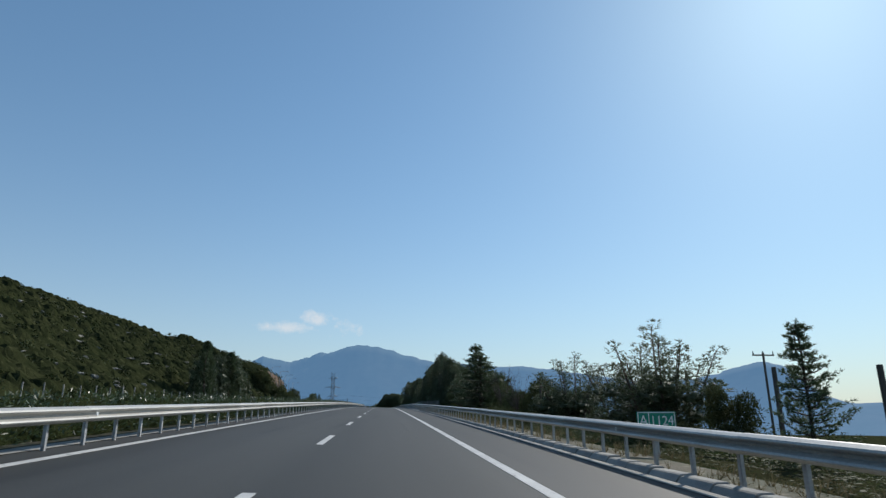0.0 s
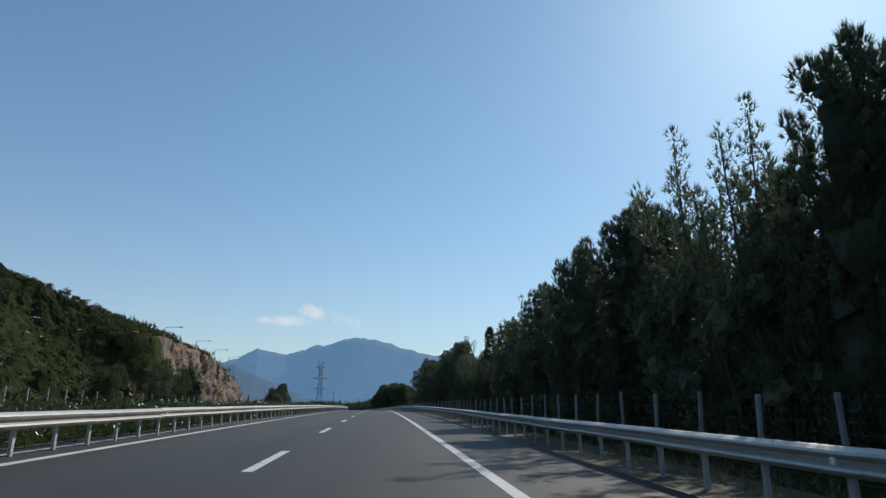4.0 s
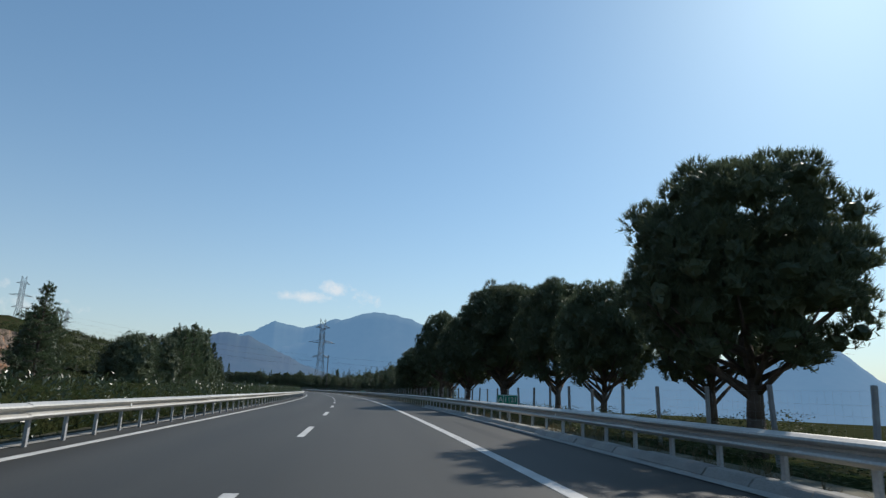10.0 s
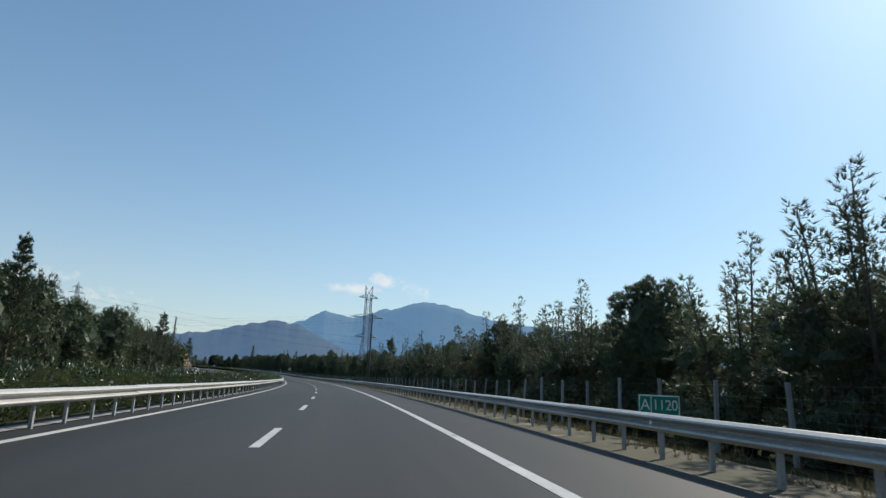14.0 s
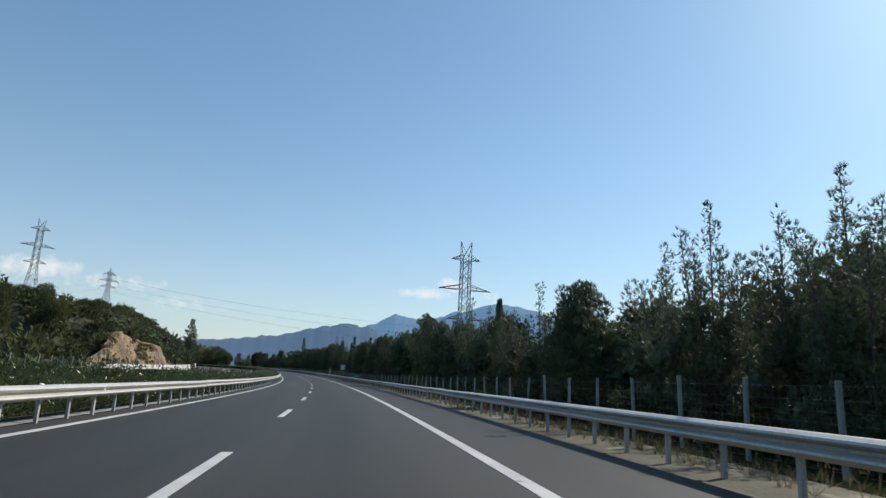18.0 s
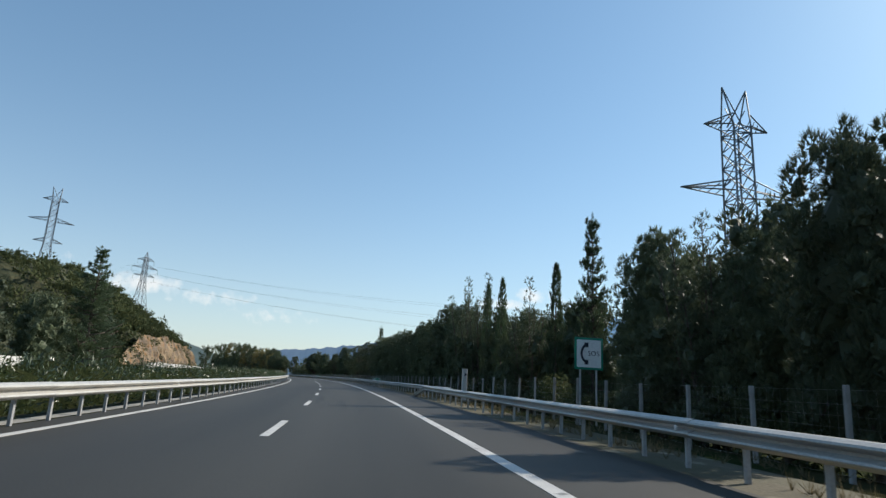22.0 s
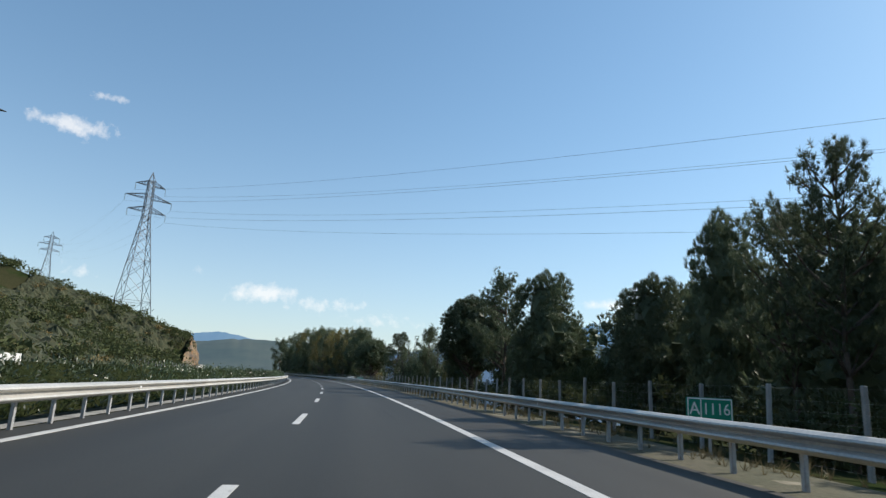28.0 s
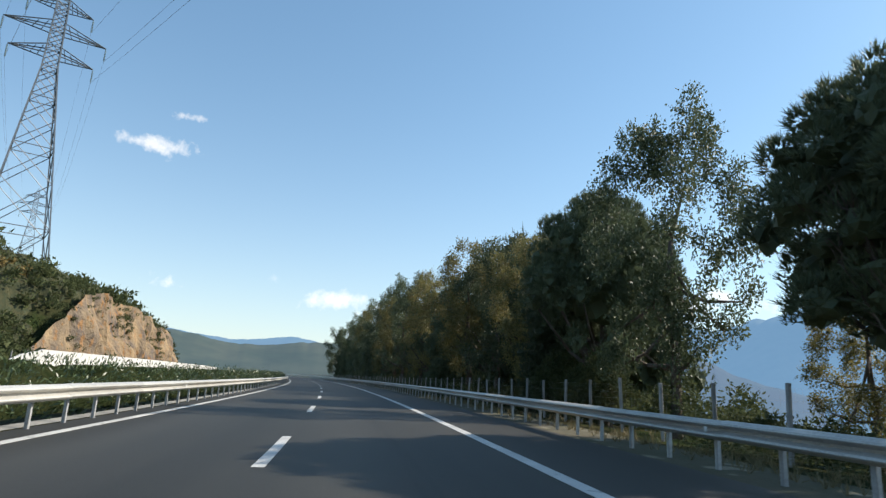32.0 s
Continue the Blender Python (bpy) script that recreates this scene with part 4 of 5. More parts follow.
TREES_E = [("u", 333.5, 13.4, 9.8, 6.6), ("u", 340, 11.9, 8.0, 6.4), ("u", 347, 13.4, 8.4, 5.4), ("u", 355.5, 12.2, 10.1, 6.6), ("u", 361, 14.4, 9.4, 5.4), ("u", 376.6, 13.2, 7.7, 7.8), ("p", 384.5, 13, 7.5, 5.2), ("p", 389, 13, 7.4, 3.8), ("y", 395, 13, 5.9, 3.2),
           ("y", 400, 13, 6.3, 3.0), ("p", 405, 13, 6.1, 4.2), ("y", 411, 13, 6.6, 3.4), ("y", 416, 13.4, 5.8, 3.4), ("p", 421, 13, 5.6, 4), ("y", 427, 13, 6.0, 3.2), ("y", 432, 13.4, 5.6, 3.2)]
TREES_F = [("y", 437, 13, 6.4, 3.2), ("p", 442, 13.2, 5.8, 4), ("y", 447, 13, 6.6, 3), ("y", 451.5, 13.4, 5.6, 3), ("y", 456, 13, 6.2, 3), ("p", 460, 13.4, 5.4, 3.6), ("y", 464, 13, 5.8, 2.8), ("o", 468, 12.2, 5.3, 2.4), ("y", 471.5, 13, 5.4, 2.8),
           ("y", 476, 13, 7.0, 3.0), ("y", 480, 13.2, 6.4, 3.0), ("y", 485, 13, 6.7, 3.0), ("y", 490, 13.4, 6.2, 3), ("y", 495, 12.4, 5.8, 2.2), ("o", 497.5, 12.4, 7.4, 2.8), ("p", 504, 13, 6.0, 3.4), ("y", 508, 13, 6.9, 2.8)]
TREES_G = [("y", 512.5, 13, 7.5, 2.8), ("p", 520, 13, 7.0, 4), ("y", 525, 13, 6.4, 2.4), ("y", 527.5, 13.4, 6.1, 2.4), ("y", 530.5, 13, 6.9, 2.6), ("y", 533.5, 13.4, 6.2, 2.6), ("p", 541, 13, 6.4, 3.8), ("y", 547, 13.3, 6.8, 3), ("y", 552.5, 13, 5.9, 2.2), ("c", 554.3, 12.8, 7.0, .8),
           ("c", 556.2, 13.2, 7.2, .8), ("y", 558.8, 13, 6.7, 2.2), ("y", 562.5, 13, 7.6, 2.8), ("p", 567, 13, 6.6, 3.4), ("p", 575, 13, 7.0, 4), ("y", 578, 13.6, 7.4, 2.8), ("v", 581.5, 13, 8.2, 3.2), ("v", 585, 13.2, 8.8, 3.2)]
TREES_H = [("c", 589.5, 13, 6.4, 1.0), ("p", 597, 13, 7.6, 5.2), ("p", 603, 13.4, 7.2, 4.4), ("y", 608, 13, 7.8, 3.2), ("p", 611.5, 13, 7.6, 4), ("y", 614.5, 13, 8.1, 3), ("p", 617.5, 13.2, 8.2, 3.6), ("p", 621, 13, 8.2, 4.4), ("p", 628, 13, 6.8, 4), ("f", 634, 13, 8.5, 2.8),
           ("p", 640, 13, 8.0, 4), ("p", 643.5, 13.6, 6.2, 3.4), ("y", 646.5, 13.4, 7.2, 3), ("p", 650, 13.4, 7.8, 4), ("f", 655.5, 13, 9.8, 2.6), ("c", 661, 13.2, 8.2, 1.0), ("y", 665, 13, 7.6, 3), ("p", 667.5, 13.6, 6.4, 3)]
TREES_I = [("c", 671, 12.8, 8.9, .95), ("p", 673, 13.4, 6.8, 3), ("c", 675.8, 13, 9.2, .95), ("y", 677.8, 13.2, 9.9, 3), ("y", 681.5, 13, 10.2, 3.4), ("p", 685, 13.4, 8.6, 4.4), ("p", 689.5, 13, 9.2, 5.4), ("p", 694, 13, 8.0, 4), ("p", 698.5, 13, 8.1, 3.6), ("p", 702.5, 13, 8.5, 5),
           ("p", 707.5, 13, 8.3, 3.2), ("p", 710, 13.5, 8.5, 3.8), ("p", 715, 13, 8.0, 4.4), ("p", 720.5, 13, 8.6, 4.6), ("p", 728, 13, 8.4, 5), ("p", 736, 13, 8.4, 6), ("v", 744, 13.4, 8.6, 5.6), ("f", 750, 14, 9, 2.6)]
TREES_J = [("v", 757, 13, 8.2, 5.6), ("y", 763, 13.4, 8.4, 3), ("v", 771.5, 12.8, 8.2, 5.6), ("s", 781, 15, 3.3, 3), ("f", 789, 14.5, 5.7, 3.2), ("f", 797.5, 23, 15.6, 4.6), ("y", 798, 15, 6.4, 3.2), ("p", 802, 14, 9.4, 5), ("y", 806, 14.6, 8.2, 3.4), ("o", 813.5, 13, 7.5, 3),
           ("o", 816, 13.6, 6.6, 3), ("p", 819.5, 14, 7.7, 3.2), ("p", 824.5, 14, 6.2, 3.8), ("s", 831, 13.5, 3.0, 3.6), ("p", 837, 13.6, 8.5, 5), ("o", 842.5, 12.6, 8.6, 4.6), ("y", 846, 14.5, 7.0, 3.2), ("u", 853.5, 13, 8.6, 6.8)]
TREES_K = [("p", 860, 14, 7.4, 4), ("t", 866, 14.5, 5.4, 4), ("y", 872, 13.8, 5.8, 2.6), ("o", 874, 13, 7.2, 3.8), ("y", 880, 14, 6.8, 3.0), ("b", 883, 14.5, 5.6, 3), ("y", 887, 14, 6.9, 3.2), ("y", 894, 14, 6.7, 3.2), ("b", 899, 14.6, 5.2, 3.2), ("v", 902.2, 13.8, 8.8, 3.7), ("t", 906.5, 14.5, 4.4, 3.6),
           ("u", 926, 13.0, 8.7, 7.8), ("x", 925, 11.6, 6.5, 5), ("t", 930, 14.5, 5.2, 3.6), ("b", 935.5, 12.2, 11.8, 6.4), ("u", 942.5, 12.8, 10.4, 7.2), ("s", 940, 12, 3.2, 4.5), ("s", 945, 12.2, 3.4, 4.5), ("p", 948, 13.4, 9.0, 6)]
TREES_L = [("t", 953, 13, 11.0, 7), ("b", 961, 13, 12.6, 8), ("t", 970, 13, 14.4, 9), ("p", 978, 13.6, 11.5, 7), ("t", 986, 13, 14.0, 9), ("b", 996, 13.4, 15.5, 9), ("b", 1008, 13, 17.0, 10), ("t", 1022, 14, 16, 10), ("b", 1040, 17, 19.0, 12), ("b", 1060, 18, 20.0, 13), ("t", 1082, 19, 20.5, 13),
           ("b", 1106, 20, 21.0, 13), ("b", 1135, 22, 21.0, 14), ("b", 1170, 23, 21, 14)]
for stretch in (TREES_A, TREES_B, TREES_C, TREES_D, TREES_E, TREES_F, TREES_G, TREES_H, TREES_I, TREES_J, TREES_K, TREES_L):
    for row in stretch:
        plant(*row)
back = np.random.default_rng(77)
for s0, s1, h0, h1 in ((103, 118, 6, 7.4), (118, 165, 8, 10.5), (166, 200, 5.6, 7.5), (200, 240, 7.4, 9), (382, 560, 4.6, 5.8), (560, 745, 6.4, 8.2), (756, 772, 7, 8), (794, 828, 5.4, 7.4), (832, 850, 5, 6.5), (948, 1120, 10, 15)):
    s = s0
    while s < s1:
        plant("q", s, back.uniform(15.2, 18.5), back.uniform(h0, h1), back.uniform(5.5, 7.5), "trees behind the front row")
        s += back.uniform(4.4, 6.6)


def undergrowth_mesh(seed, length=10.0, leaf=1.0):
    r = np.random.default_rng(seed)
    blobs = []
    for q in range(34):
        y, x = r.uniform(-.3, length + .3), r.normal(0, .55)
        top = (1.75 + .5 * math.sin(y * .9 + seed) + .3 * math.sin(y * 2.3 + 3 * seed)) * (1 - .25 * min(1, abs(x)))
        blobs.append((x, y, top * r.uniform(.3, .85), r.uniform(.3, .6), r.uniform(.3, .6)))
    c, d = skin(r, blobs, 620)
    d[:, 2] += .4
    outer = leaves(r, c, d, .14 * leaf, .032 * leaf, 5, .8)
    return joined("undergrowth", SCRUB, outer, within(r, blobs, 1500, .95, .22 * leaf, .07 * leaf))


UNDER = [undergrowth_mesh(q + 3) for q in range(4)]
LOW = [undergrowth_mesh(q + 13, 10.0, .5) for q in range(3)]
for s0, s1 in ((82, 240), (380, 500), (515, 772), (800, 908), (922, 1100)):
    for q, s in enumerate(range(s0, s1, 10)):
        if s < 240 or 515 <= s < 760 or s > 930:
            stuff("undergrowth", UNDER[(q * 3 + s + 1) % 4], "dense dark undergrowth below the trees", "shrubs", at_road(s, 15.5, float(land(s, 15.5)) - .3) @ Matrix.Diagonal((1.4, 1, 1.25, 1)))
        stuff("undergrowth", UNDER[(q + s) % 4], "dense dark undergrowth below the trees", "shrubs", at_road(s, 12.6, float(land(s, 12.6)) - .05) @ Matrix.Diagonal((1, 1, .8 + .35 * ((q * 7) % 5) / 5, 1)))
for q, s in enumerate(range(-20, 1000, 10)):
    if s < 82 or 240 <= s < 380 or 500 <= s < 515 or 770 <= s < 800 or 905 <= s < 925:
        for d, k in ((9.3, .34), (11.4, .62), (13.5, .85)) if s < 82 else ((9.6, .26), (11.3, .45), (13.5, .6)):
            stuff("undergrowth", LOW[(q + int(d)) % 3], "low dark weeds and brambles on the bank", "shrubs", at_road(s, d, float(land(s, d)) - .1) @ Matrix.Diagonal((1.5, 1, k * (.8 + .1 * (q * 7 % 5)), 1)))
LEFT_A = [("c", 97, -26, 9.8, 3.0), ("q", 103, -28, 8.6, 5), ("q", 101, -27, 7.0, 4.4), ("c", 112, -26, 9.4, 3.4), ("p", 114, -26, 9.6, 5.4), ("p", 120, -27, 8.4, 5), ("s", 181, -26, 5.5, 5), ("b", 196, -26, 5.6, 5), ("p", 223, -30, 7.4, 6), ("s", 211, -29, 5.6, 6), ("s", 217, -32, 8.0, 8), ("s", 221, -36, 10.4, 8), ("s", 226, -40, 12.6, 8), ("s", 230, -43, 14.0, 7), ("f", 344, -26, 9.8, 5), ("p", 334, -27, 6.0, 5), ("p", 353, -30, 9.0, 6)]
LEFT_B = [("p", 372, -26, 8.0, 6), ("f", 384, -27, 8.6, 5.4), ("p", 396, -27, 9.6, 6), ("f", 404, -26, 11.4, 6.4), ("p", 410, -29, 11.6, 7), ("f", 415, -26, 13.6, 5.6), ("f", 426, -27, 12.2, 5.2), ("p", 431, -29, 11.4, 6.6), ("f", 437.5, -26, 14.4, 5.2), ("p", 445, -28, 11.6, 6.4), ("f", 457, -26, 12.6, 4.6), ("p", 466, -28, 10.4, 6.4),
          ("p", 478, -28, 9.4, 6.4), ("p", 490, -27, 9.8, 7), ("y", 500, -27, 10.4, 4.4)]
LEFT_C = [("y", 512, -27, 9.2, 4.4), ("f", 519, -26, 11.6, 4.8), ("y", 526, -28, 9.4, 4), ("y", 533, -26, 9.6, 3.6), ("p", 545, -30, 8.4, 6), ("p", 562, -31, 8.8, 6), ("s", 586, -36, 10.6, 7), ("s", 598, -40, 12.6, 8), ("s", 609, -36, 11.6, 7), ("s", 618, -41, 13.4, 8), ("s", 629, -36, 12.2, 8), ("s", 640, -40, 13.0, 9), ("s", 652, -37, 11.4, 8), ("p", 630, -33, 9.2, 7), ("f", 703, -26, 14.3, 6.6), ("p", 712, -28, 7.4, 5), ("p", 722, -31, 9.4, 6), ("f", 709, -27, 9.4, 5), ("p", 850, -31, 7.4, 6)]
LEFT_D = [("q", 380, -30, 8.0, 7), ("q", 390, -31, 9.0, 7), ("q", 400, -30, 9.6, 7), ("q", 420, -30, 11, 7), ("q", 440, -31, 11, 7), ("q", 452, -27, 10.2, 6), ("q", 461, -29, 10.4, 7), ("q", 472, -30, 10, 7), ("q", 484, -30, 9.4, 7), ("q", 496, -30, 9.6, 7), ("q", 507, -29, 9.4, 6), ("q", 520, -30, 9, 7), ("q", 535, -29, 9, 7),
          ("q", 660, -33, 9.6, 7), ("q", 670, -32, 9.0, 7), ("q", 680, -31, 8.6, 7), ("q", 690, -31, 9.0, 6), ("q", 698, -29, 8.2, 6), ("q", 108, -27, 8.8, 5), ("q", 125, -27, 7.4, 5), ("q", 424, -28, 13.4, 6), ("q", 432, -27, 14.2, 6), ("q", 409, -28, 12.4, 6)]
for stretch in (LEFT_A, LEFT_B, LEFT_C, LEFT_D):
    for row in stretch:
        plant("q" if row[0] == "p" else row[0], *row[1:], "trees across the motorway")


# ---- median hedge ----
def hedge_mesh(seed, length=20.0):
    r = np.random.default_rng(seed)
    n = 1000
    y = r.uniform(0, length, n)
    top = 1.00 + .13 * np.sin(y * 1.3 + seed) + .08 * np.sin(y * 3.1 + 2 * seed)
    face = r.random(n) < .55
    x = np.where(face, 1.55 + r.normal(0, .12, n), 1.5 - 2.3 * r.random(n) ** 1.4)
    z = np.where(face, top * r.random(n) * .8, top * (.84 + .14 * r.random(n)))
    c = np.stack([x, y, z], 1)
    d = np.stack([np.where(face, .7, .1), np.zeros(n), np.where(face, .5, 1.0)], 1)
    v, f = leaves(r, c, d, .13, .018, 6, .55)
    v[:, 2] = np.maximum(v[:, 2], .02)
    return mesh_of("hedge", v, f, OLEANDER)


HEDGES = [hedge_mesh(q) for q in range(4)]
# Closed shell inside the hedge, near-black: the shade among the leaves, put into colour.
CORE = []
for q in range(2):
    yy = np.linspace(0, 20, 34)
    V, Fc = [], []
    for a in yy:
        hh = .88 + .13 * math.sin(a * 1.3 + q) + .08 * math.sin(a * 4.1)
        for x, z in ((-1.2, 0), (-1.1, hh * .6), (-.5, hh), (.8, hh), (1.30, hh * .7), (1.40, 0)):
            V.append((x + .08 * math.sin(a * 7 + x * 5), a, z))
    for a in range(33):
        for b in range(5):
            Fc.append((a * 6 + b, a * 6 + b + 1, a * 6 + b + 7, a * 6 + b + 6))
    CORE.append(mesh_of("twigs", np.array(V), Fc, material("hedge_inner_shade_%s" % "ab"[q], (.016, .022, .009), (.028, .032, .014), 1.0, .5, 9, 1.0, spec=0)))
for j, s in enumerate(range(-20, 1140, 20)):
    p0, p1 = Vector(along(s, -6.3, -.02)), Vector(along(s + 20, -6.3, -.02))
    m = Matrix.Translation(p0) @ (p1 - p0).to_track_quat("Y", "Z").to_matrix().to_4x4()
    hedge = tagged(new("oleander_hedge"), "oleander hedge growing in the central reservation", "hedge", "", "stuff")
    hedge.matrix_basis = m @ Matrix.Diagonal((1, 1, .78 if s < 190 else 1.15 if s < 262 else 1.05, 1))
    part("leaves", HEDGES[j % 4], None, hedge)
    # the near-black shell, painted as the hedge's shaded inside
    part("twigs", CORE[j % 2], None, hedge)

# ---- dry grass along the right verge ----
def grass_mesh(seed, length=20.0):
    r = np.random.default_rng(seed)
    n = 300
    x = np.abs(r.normal(0, 1, n)) * 1.3
    y = r.uniform(0, length, n)
    keep = np.array([noise.noise(Vector((a * .7, b * .35, seed))) for a, b in zip(x, y)]) > -.12
    c = np.stack([x, y, np.full(n, -.03) - x * .05], 1)[keep]
    d = np.zeros((len(c), 3))
    d[:, 2] = 1
    v, f = blades(r, c, d, .26, .008, 8, .45)
    return mesh_of("grass", v, f, STRAW)


GRASS = [grass_mesh(q + 30) for q in range(4)]
for j, s in enumerate(range(-20, 1080, 20)):
    p0, p1 = Vector(along(s, 6.55, 0)), Vector(along(s + 20, 6.55, 0))
    stuff("dry_grass", GRASS[j % 4], "dry straw-coloured grass on the verge", "grass", Matrix.Translation(p0) @ (p1 - p0).to_track_quat("Y", "Z").to_matrix().to_4x4())


# ---- scrub on the slopes ----
def clump(seed, mat):
    r = np.random.default_rng(seed)
    blobs = [(r.normal(0, .35), r.normal(0, .35), .3 + r.random() * .4, r.uniform(.4, .65), r.uniform(.35, .55)) for _ in range(2)]
    c, d = on_blobs(r, blobs, 36)
    d[:, 2] += .3
    a, b = blades(r, c, d, .26, .07, 1, .7), within(r, blobs, 44, .95, .32, .11)
    return np.concatenate([a[0], b[0]]), np.concatenate([a[1], b[1] + len(a[0])])


def scrub_cover(s0, s1, d0, d1, step, tall, mat, label, seed):
    """A closed carpet of low round bushes over a slope."""
    ss, dd = np.arange(s0, s1, step), np.arange(d0, d1, step)
    S, D = np.meshgrid(ss, dd, indexing="ij")
    r = np.random.default_rng(seed)
    S2, D2 = S + r.normal(0, step * .22, S.shape), D + r.normal(0, step * .22, S.shape)
    up = np.empty(S.shape)
    for q in np.ndindex(S.shape):
        p = Vector((S2[q] * .42, D2[q] * .42, seed))
        near = noise.voronoi(p)[0][0]
        up[q] = max(0.0, 1 - near * near * 2.6) * (.55 + .8 * noise.noise(p * .35)) + .20 * noise.noise(p * 4.1)
    off = D2 - np.interp(S2, TOE_S, TOE_V)
    base = land(S2, -D2)
    edge = np.clip((off - np.where(width_of_cut(S2) < 5, 1.4, .2)) / 1.5, -1, 1)
    H = base + np.where(edge > 0, edge * (up * tall + .40), -.9)
    k = len(dd)
    i = (np.arange(len(ss) - 1)[:, None] * k + np.arange(k - 1)[None]).ravel()
    stuff("scrub_cover", mesh_of("scrub_cover", along(S2, -D2, H).reshape(-1, 3), np.stack([i, i + k, i + k + 1, i + 1], 1), mat), label, "shrubs")


scrub_cover(24, 236, 26, 74, .52, 1.5, HEATH_MASS, "low dark heath covering the rocky hillside", 3)
scrub_cover(436, 740, 27, 92, .95, 1.6, LEAF_MASS, "dark maquis scrub closing over the slope", 7)
scrub_cover(730, 932, 27, 112, .95, 1.6, LEAF_MASS, "brown-green maquis scrub closing over the slope", 9)
scrub_cover(924, 1078, 27, 72, .7, 1.7, LEAF_MASS, "low maquis scrub above the rock cutting", 5)


def scrub(name, s0, s1, d0, d1, count, mat, label, seed, size=(.7, 1.9), low=None):
    r = np.random.default_rng(seed)
    base = [clump(seed + q, mat) for q in range(4)]
    VV, FF, off = [], [], 0
    s = r.uniform(s0, s1, count)
    d = -(d0 + (d1 - d0) * r.random(count) ** 1.25)
    hh = land(s, d)
    keep = -d > np.interp(s, TOE_S, TOE_V) + np.where(width_of_cut(s) < 5, 2.2, .3)
    for a, b, z, ok in zip(s, d, hh, keep):
        if not ok or noise.noise(Vector((a * .05, b * .05, seed))) < -.28:
            continue
        v, f = base[int(r.integers(4))]
        k = r.uniform(*size)
        an = r.uniform(0, 6.28)
        R = np.array([[math.cos(an), -math.sin(an), 0], [math.sin(an), math.cos(an), 0], [0, 0, r.uniform(.7, 1.2)]])
        VV.append(v @ R.T * k + along(a, b, z))
        FF.append(f + off)
        off += len(v)
    return stuff(name, mesh_of(name, np.concatenate(VV), np.concatenate(FF), mat), label, "shrubs")


scrub("hillside_scrub", 30, 420, 27, 80, 2600, HEATH, "dark green low scrub covering the rocky hillside", 41, (.5, 1.25))
scrub("hillside_scrub", 60, 420, 27, 78, 300, SCRUB, "lighter green scrub on the hillside", 47, (.5, 1.3))
scrub("hillside_scrub", 40, 240, 27, 76, 1200, HEATH, "low dark bushes on the first hillside", 43, (.5, 1.0))
scrub("hillside_scrub", 440, 760, 28, 100, 1500, SCRUB, "dark green maquis scrub on the slope", 53, (1.2, 3.4))
scrub("hillside_scrub", 740, 1075, 28, 100, 1500, SCRUB, "dark green maquis scrub on the slope", 59, (1.0, 3.0))
scrub("hillside_scrub", 728, 858, 30, 62, 620, SCRUB, "round dark maquis bushes above the rock cutting", 67, (1.0, 2.4))
scrub("hillside_scrub", 930, 1062, 28, 60, 700, SCRUB, "green maquis scrub above the rock cutting", 73, (.7, 1.5))
scrub("hillside_scrub", 800, 1060, 28, 70, 230, RUSTY, "rust-coloured autumn scrub on the slope", 61, (.8, 1.8))

# ---- fence behind the verge ----
fb = bmesh.new()
box(fb, (.09, .09, 1.85), Matrix.Translation((0, 0, .72)), .012)
FENCE_POST = bpy.data.meshes.new("post")
fb.to_mesh(FENCE_POST)
fb.free()
FENCE_POST.materials.append(POST_CONCRETE)
wv, wf = [], []


def wire_bar(a, b, r):
    a, b = Vector(a), Vector(b)
    q = (b - a).to_track_quat("Z", "Y")
    k = len(wv)
    for e in (a, b):
        for an in (0, 2.094, 4.189):
            wv.append(tuple(e + q @ Vector((math.cos(an) * r, math.sin(an) * r, 0))))
    for j in range(3):
        wf.append((k + j, k + (j + 1) % 3, k + 3 + (j + 1) % 3, k + 3 + j))


for z in (.05, .25, .45, .65, .85, 1.05, 1.25, 1.5):
    wire_bar((0, 0, z), (0, 2.5, z), .0012)
for j in range(1, 12):
    wire_bar((0, j * .208, .05), (0, j * .208, 1.5), .0008)
FENCE_WIRE = mesh_of("wire_panel", np.array(wv), wf, ZINC)
fr = np.random.default_rng(8)
for a in range(95, 1100, 100):
    fence = thing("fence", "wire mesh fence on weathered concrete posts", "fence", "fences behind the verge", at_road(a, 10))
    inv = fence.matrix_basis.inverted()
    for j in range(40):
        s = a + j * 2.5
        p0, p1 = Vector(along(s, 10, -.25)), Vector(along(s + 2.5, 10, -.25))
        m = inv @ Matrix.Translation(p0) @ (p1 - p0).to_track_quat("Y", "Z").to_matrix().to_4x4()
        if s > 92:
            part("post", FENCE_POST, None, fence, "", m @ pose(0, 0, fr.normal(-.04, .05), fr.normal(0, 1.5), fr.normal(0, 1.5), fr.normal(0, 6)))
            part("wire_panel", FENCE_WIRE, None, fence, "", m)["kind"] = "stuff"

# timber posts where the fence runs along the bank
for s, d, h in ((14.5, 14, 2.1), (26.5, 15, 2.5), (33.5, 17, 2.6), (19.5, 14.5, 2.3), (39, 11.5, 2.1)):
    tb = bmesh.new()
    bar(tb, (0, 0, -.6), (0, 0, h), .085, 8, .075)
    root = thing("timber_post", "weathered dark timber post standing in the scrub", "post", "timber posts", at_road(s, d, 0))
    part("shaft", tb, TIMBER, root)


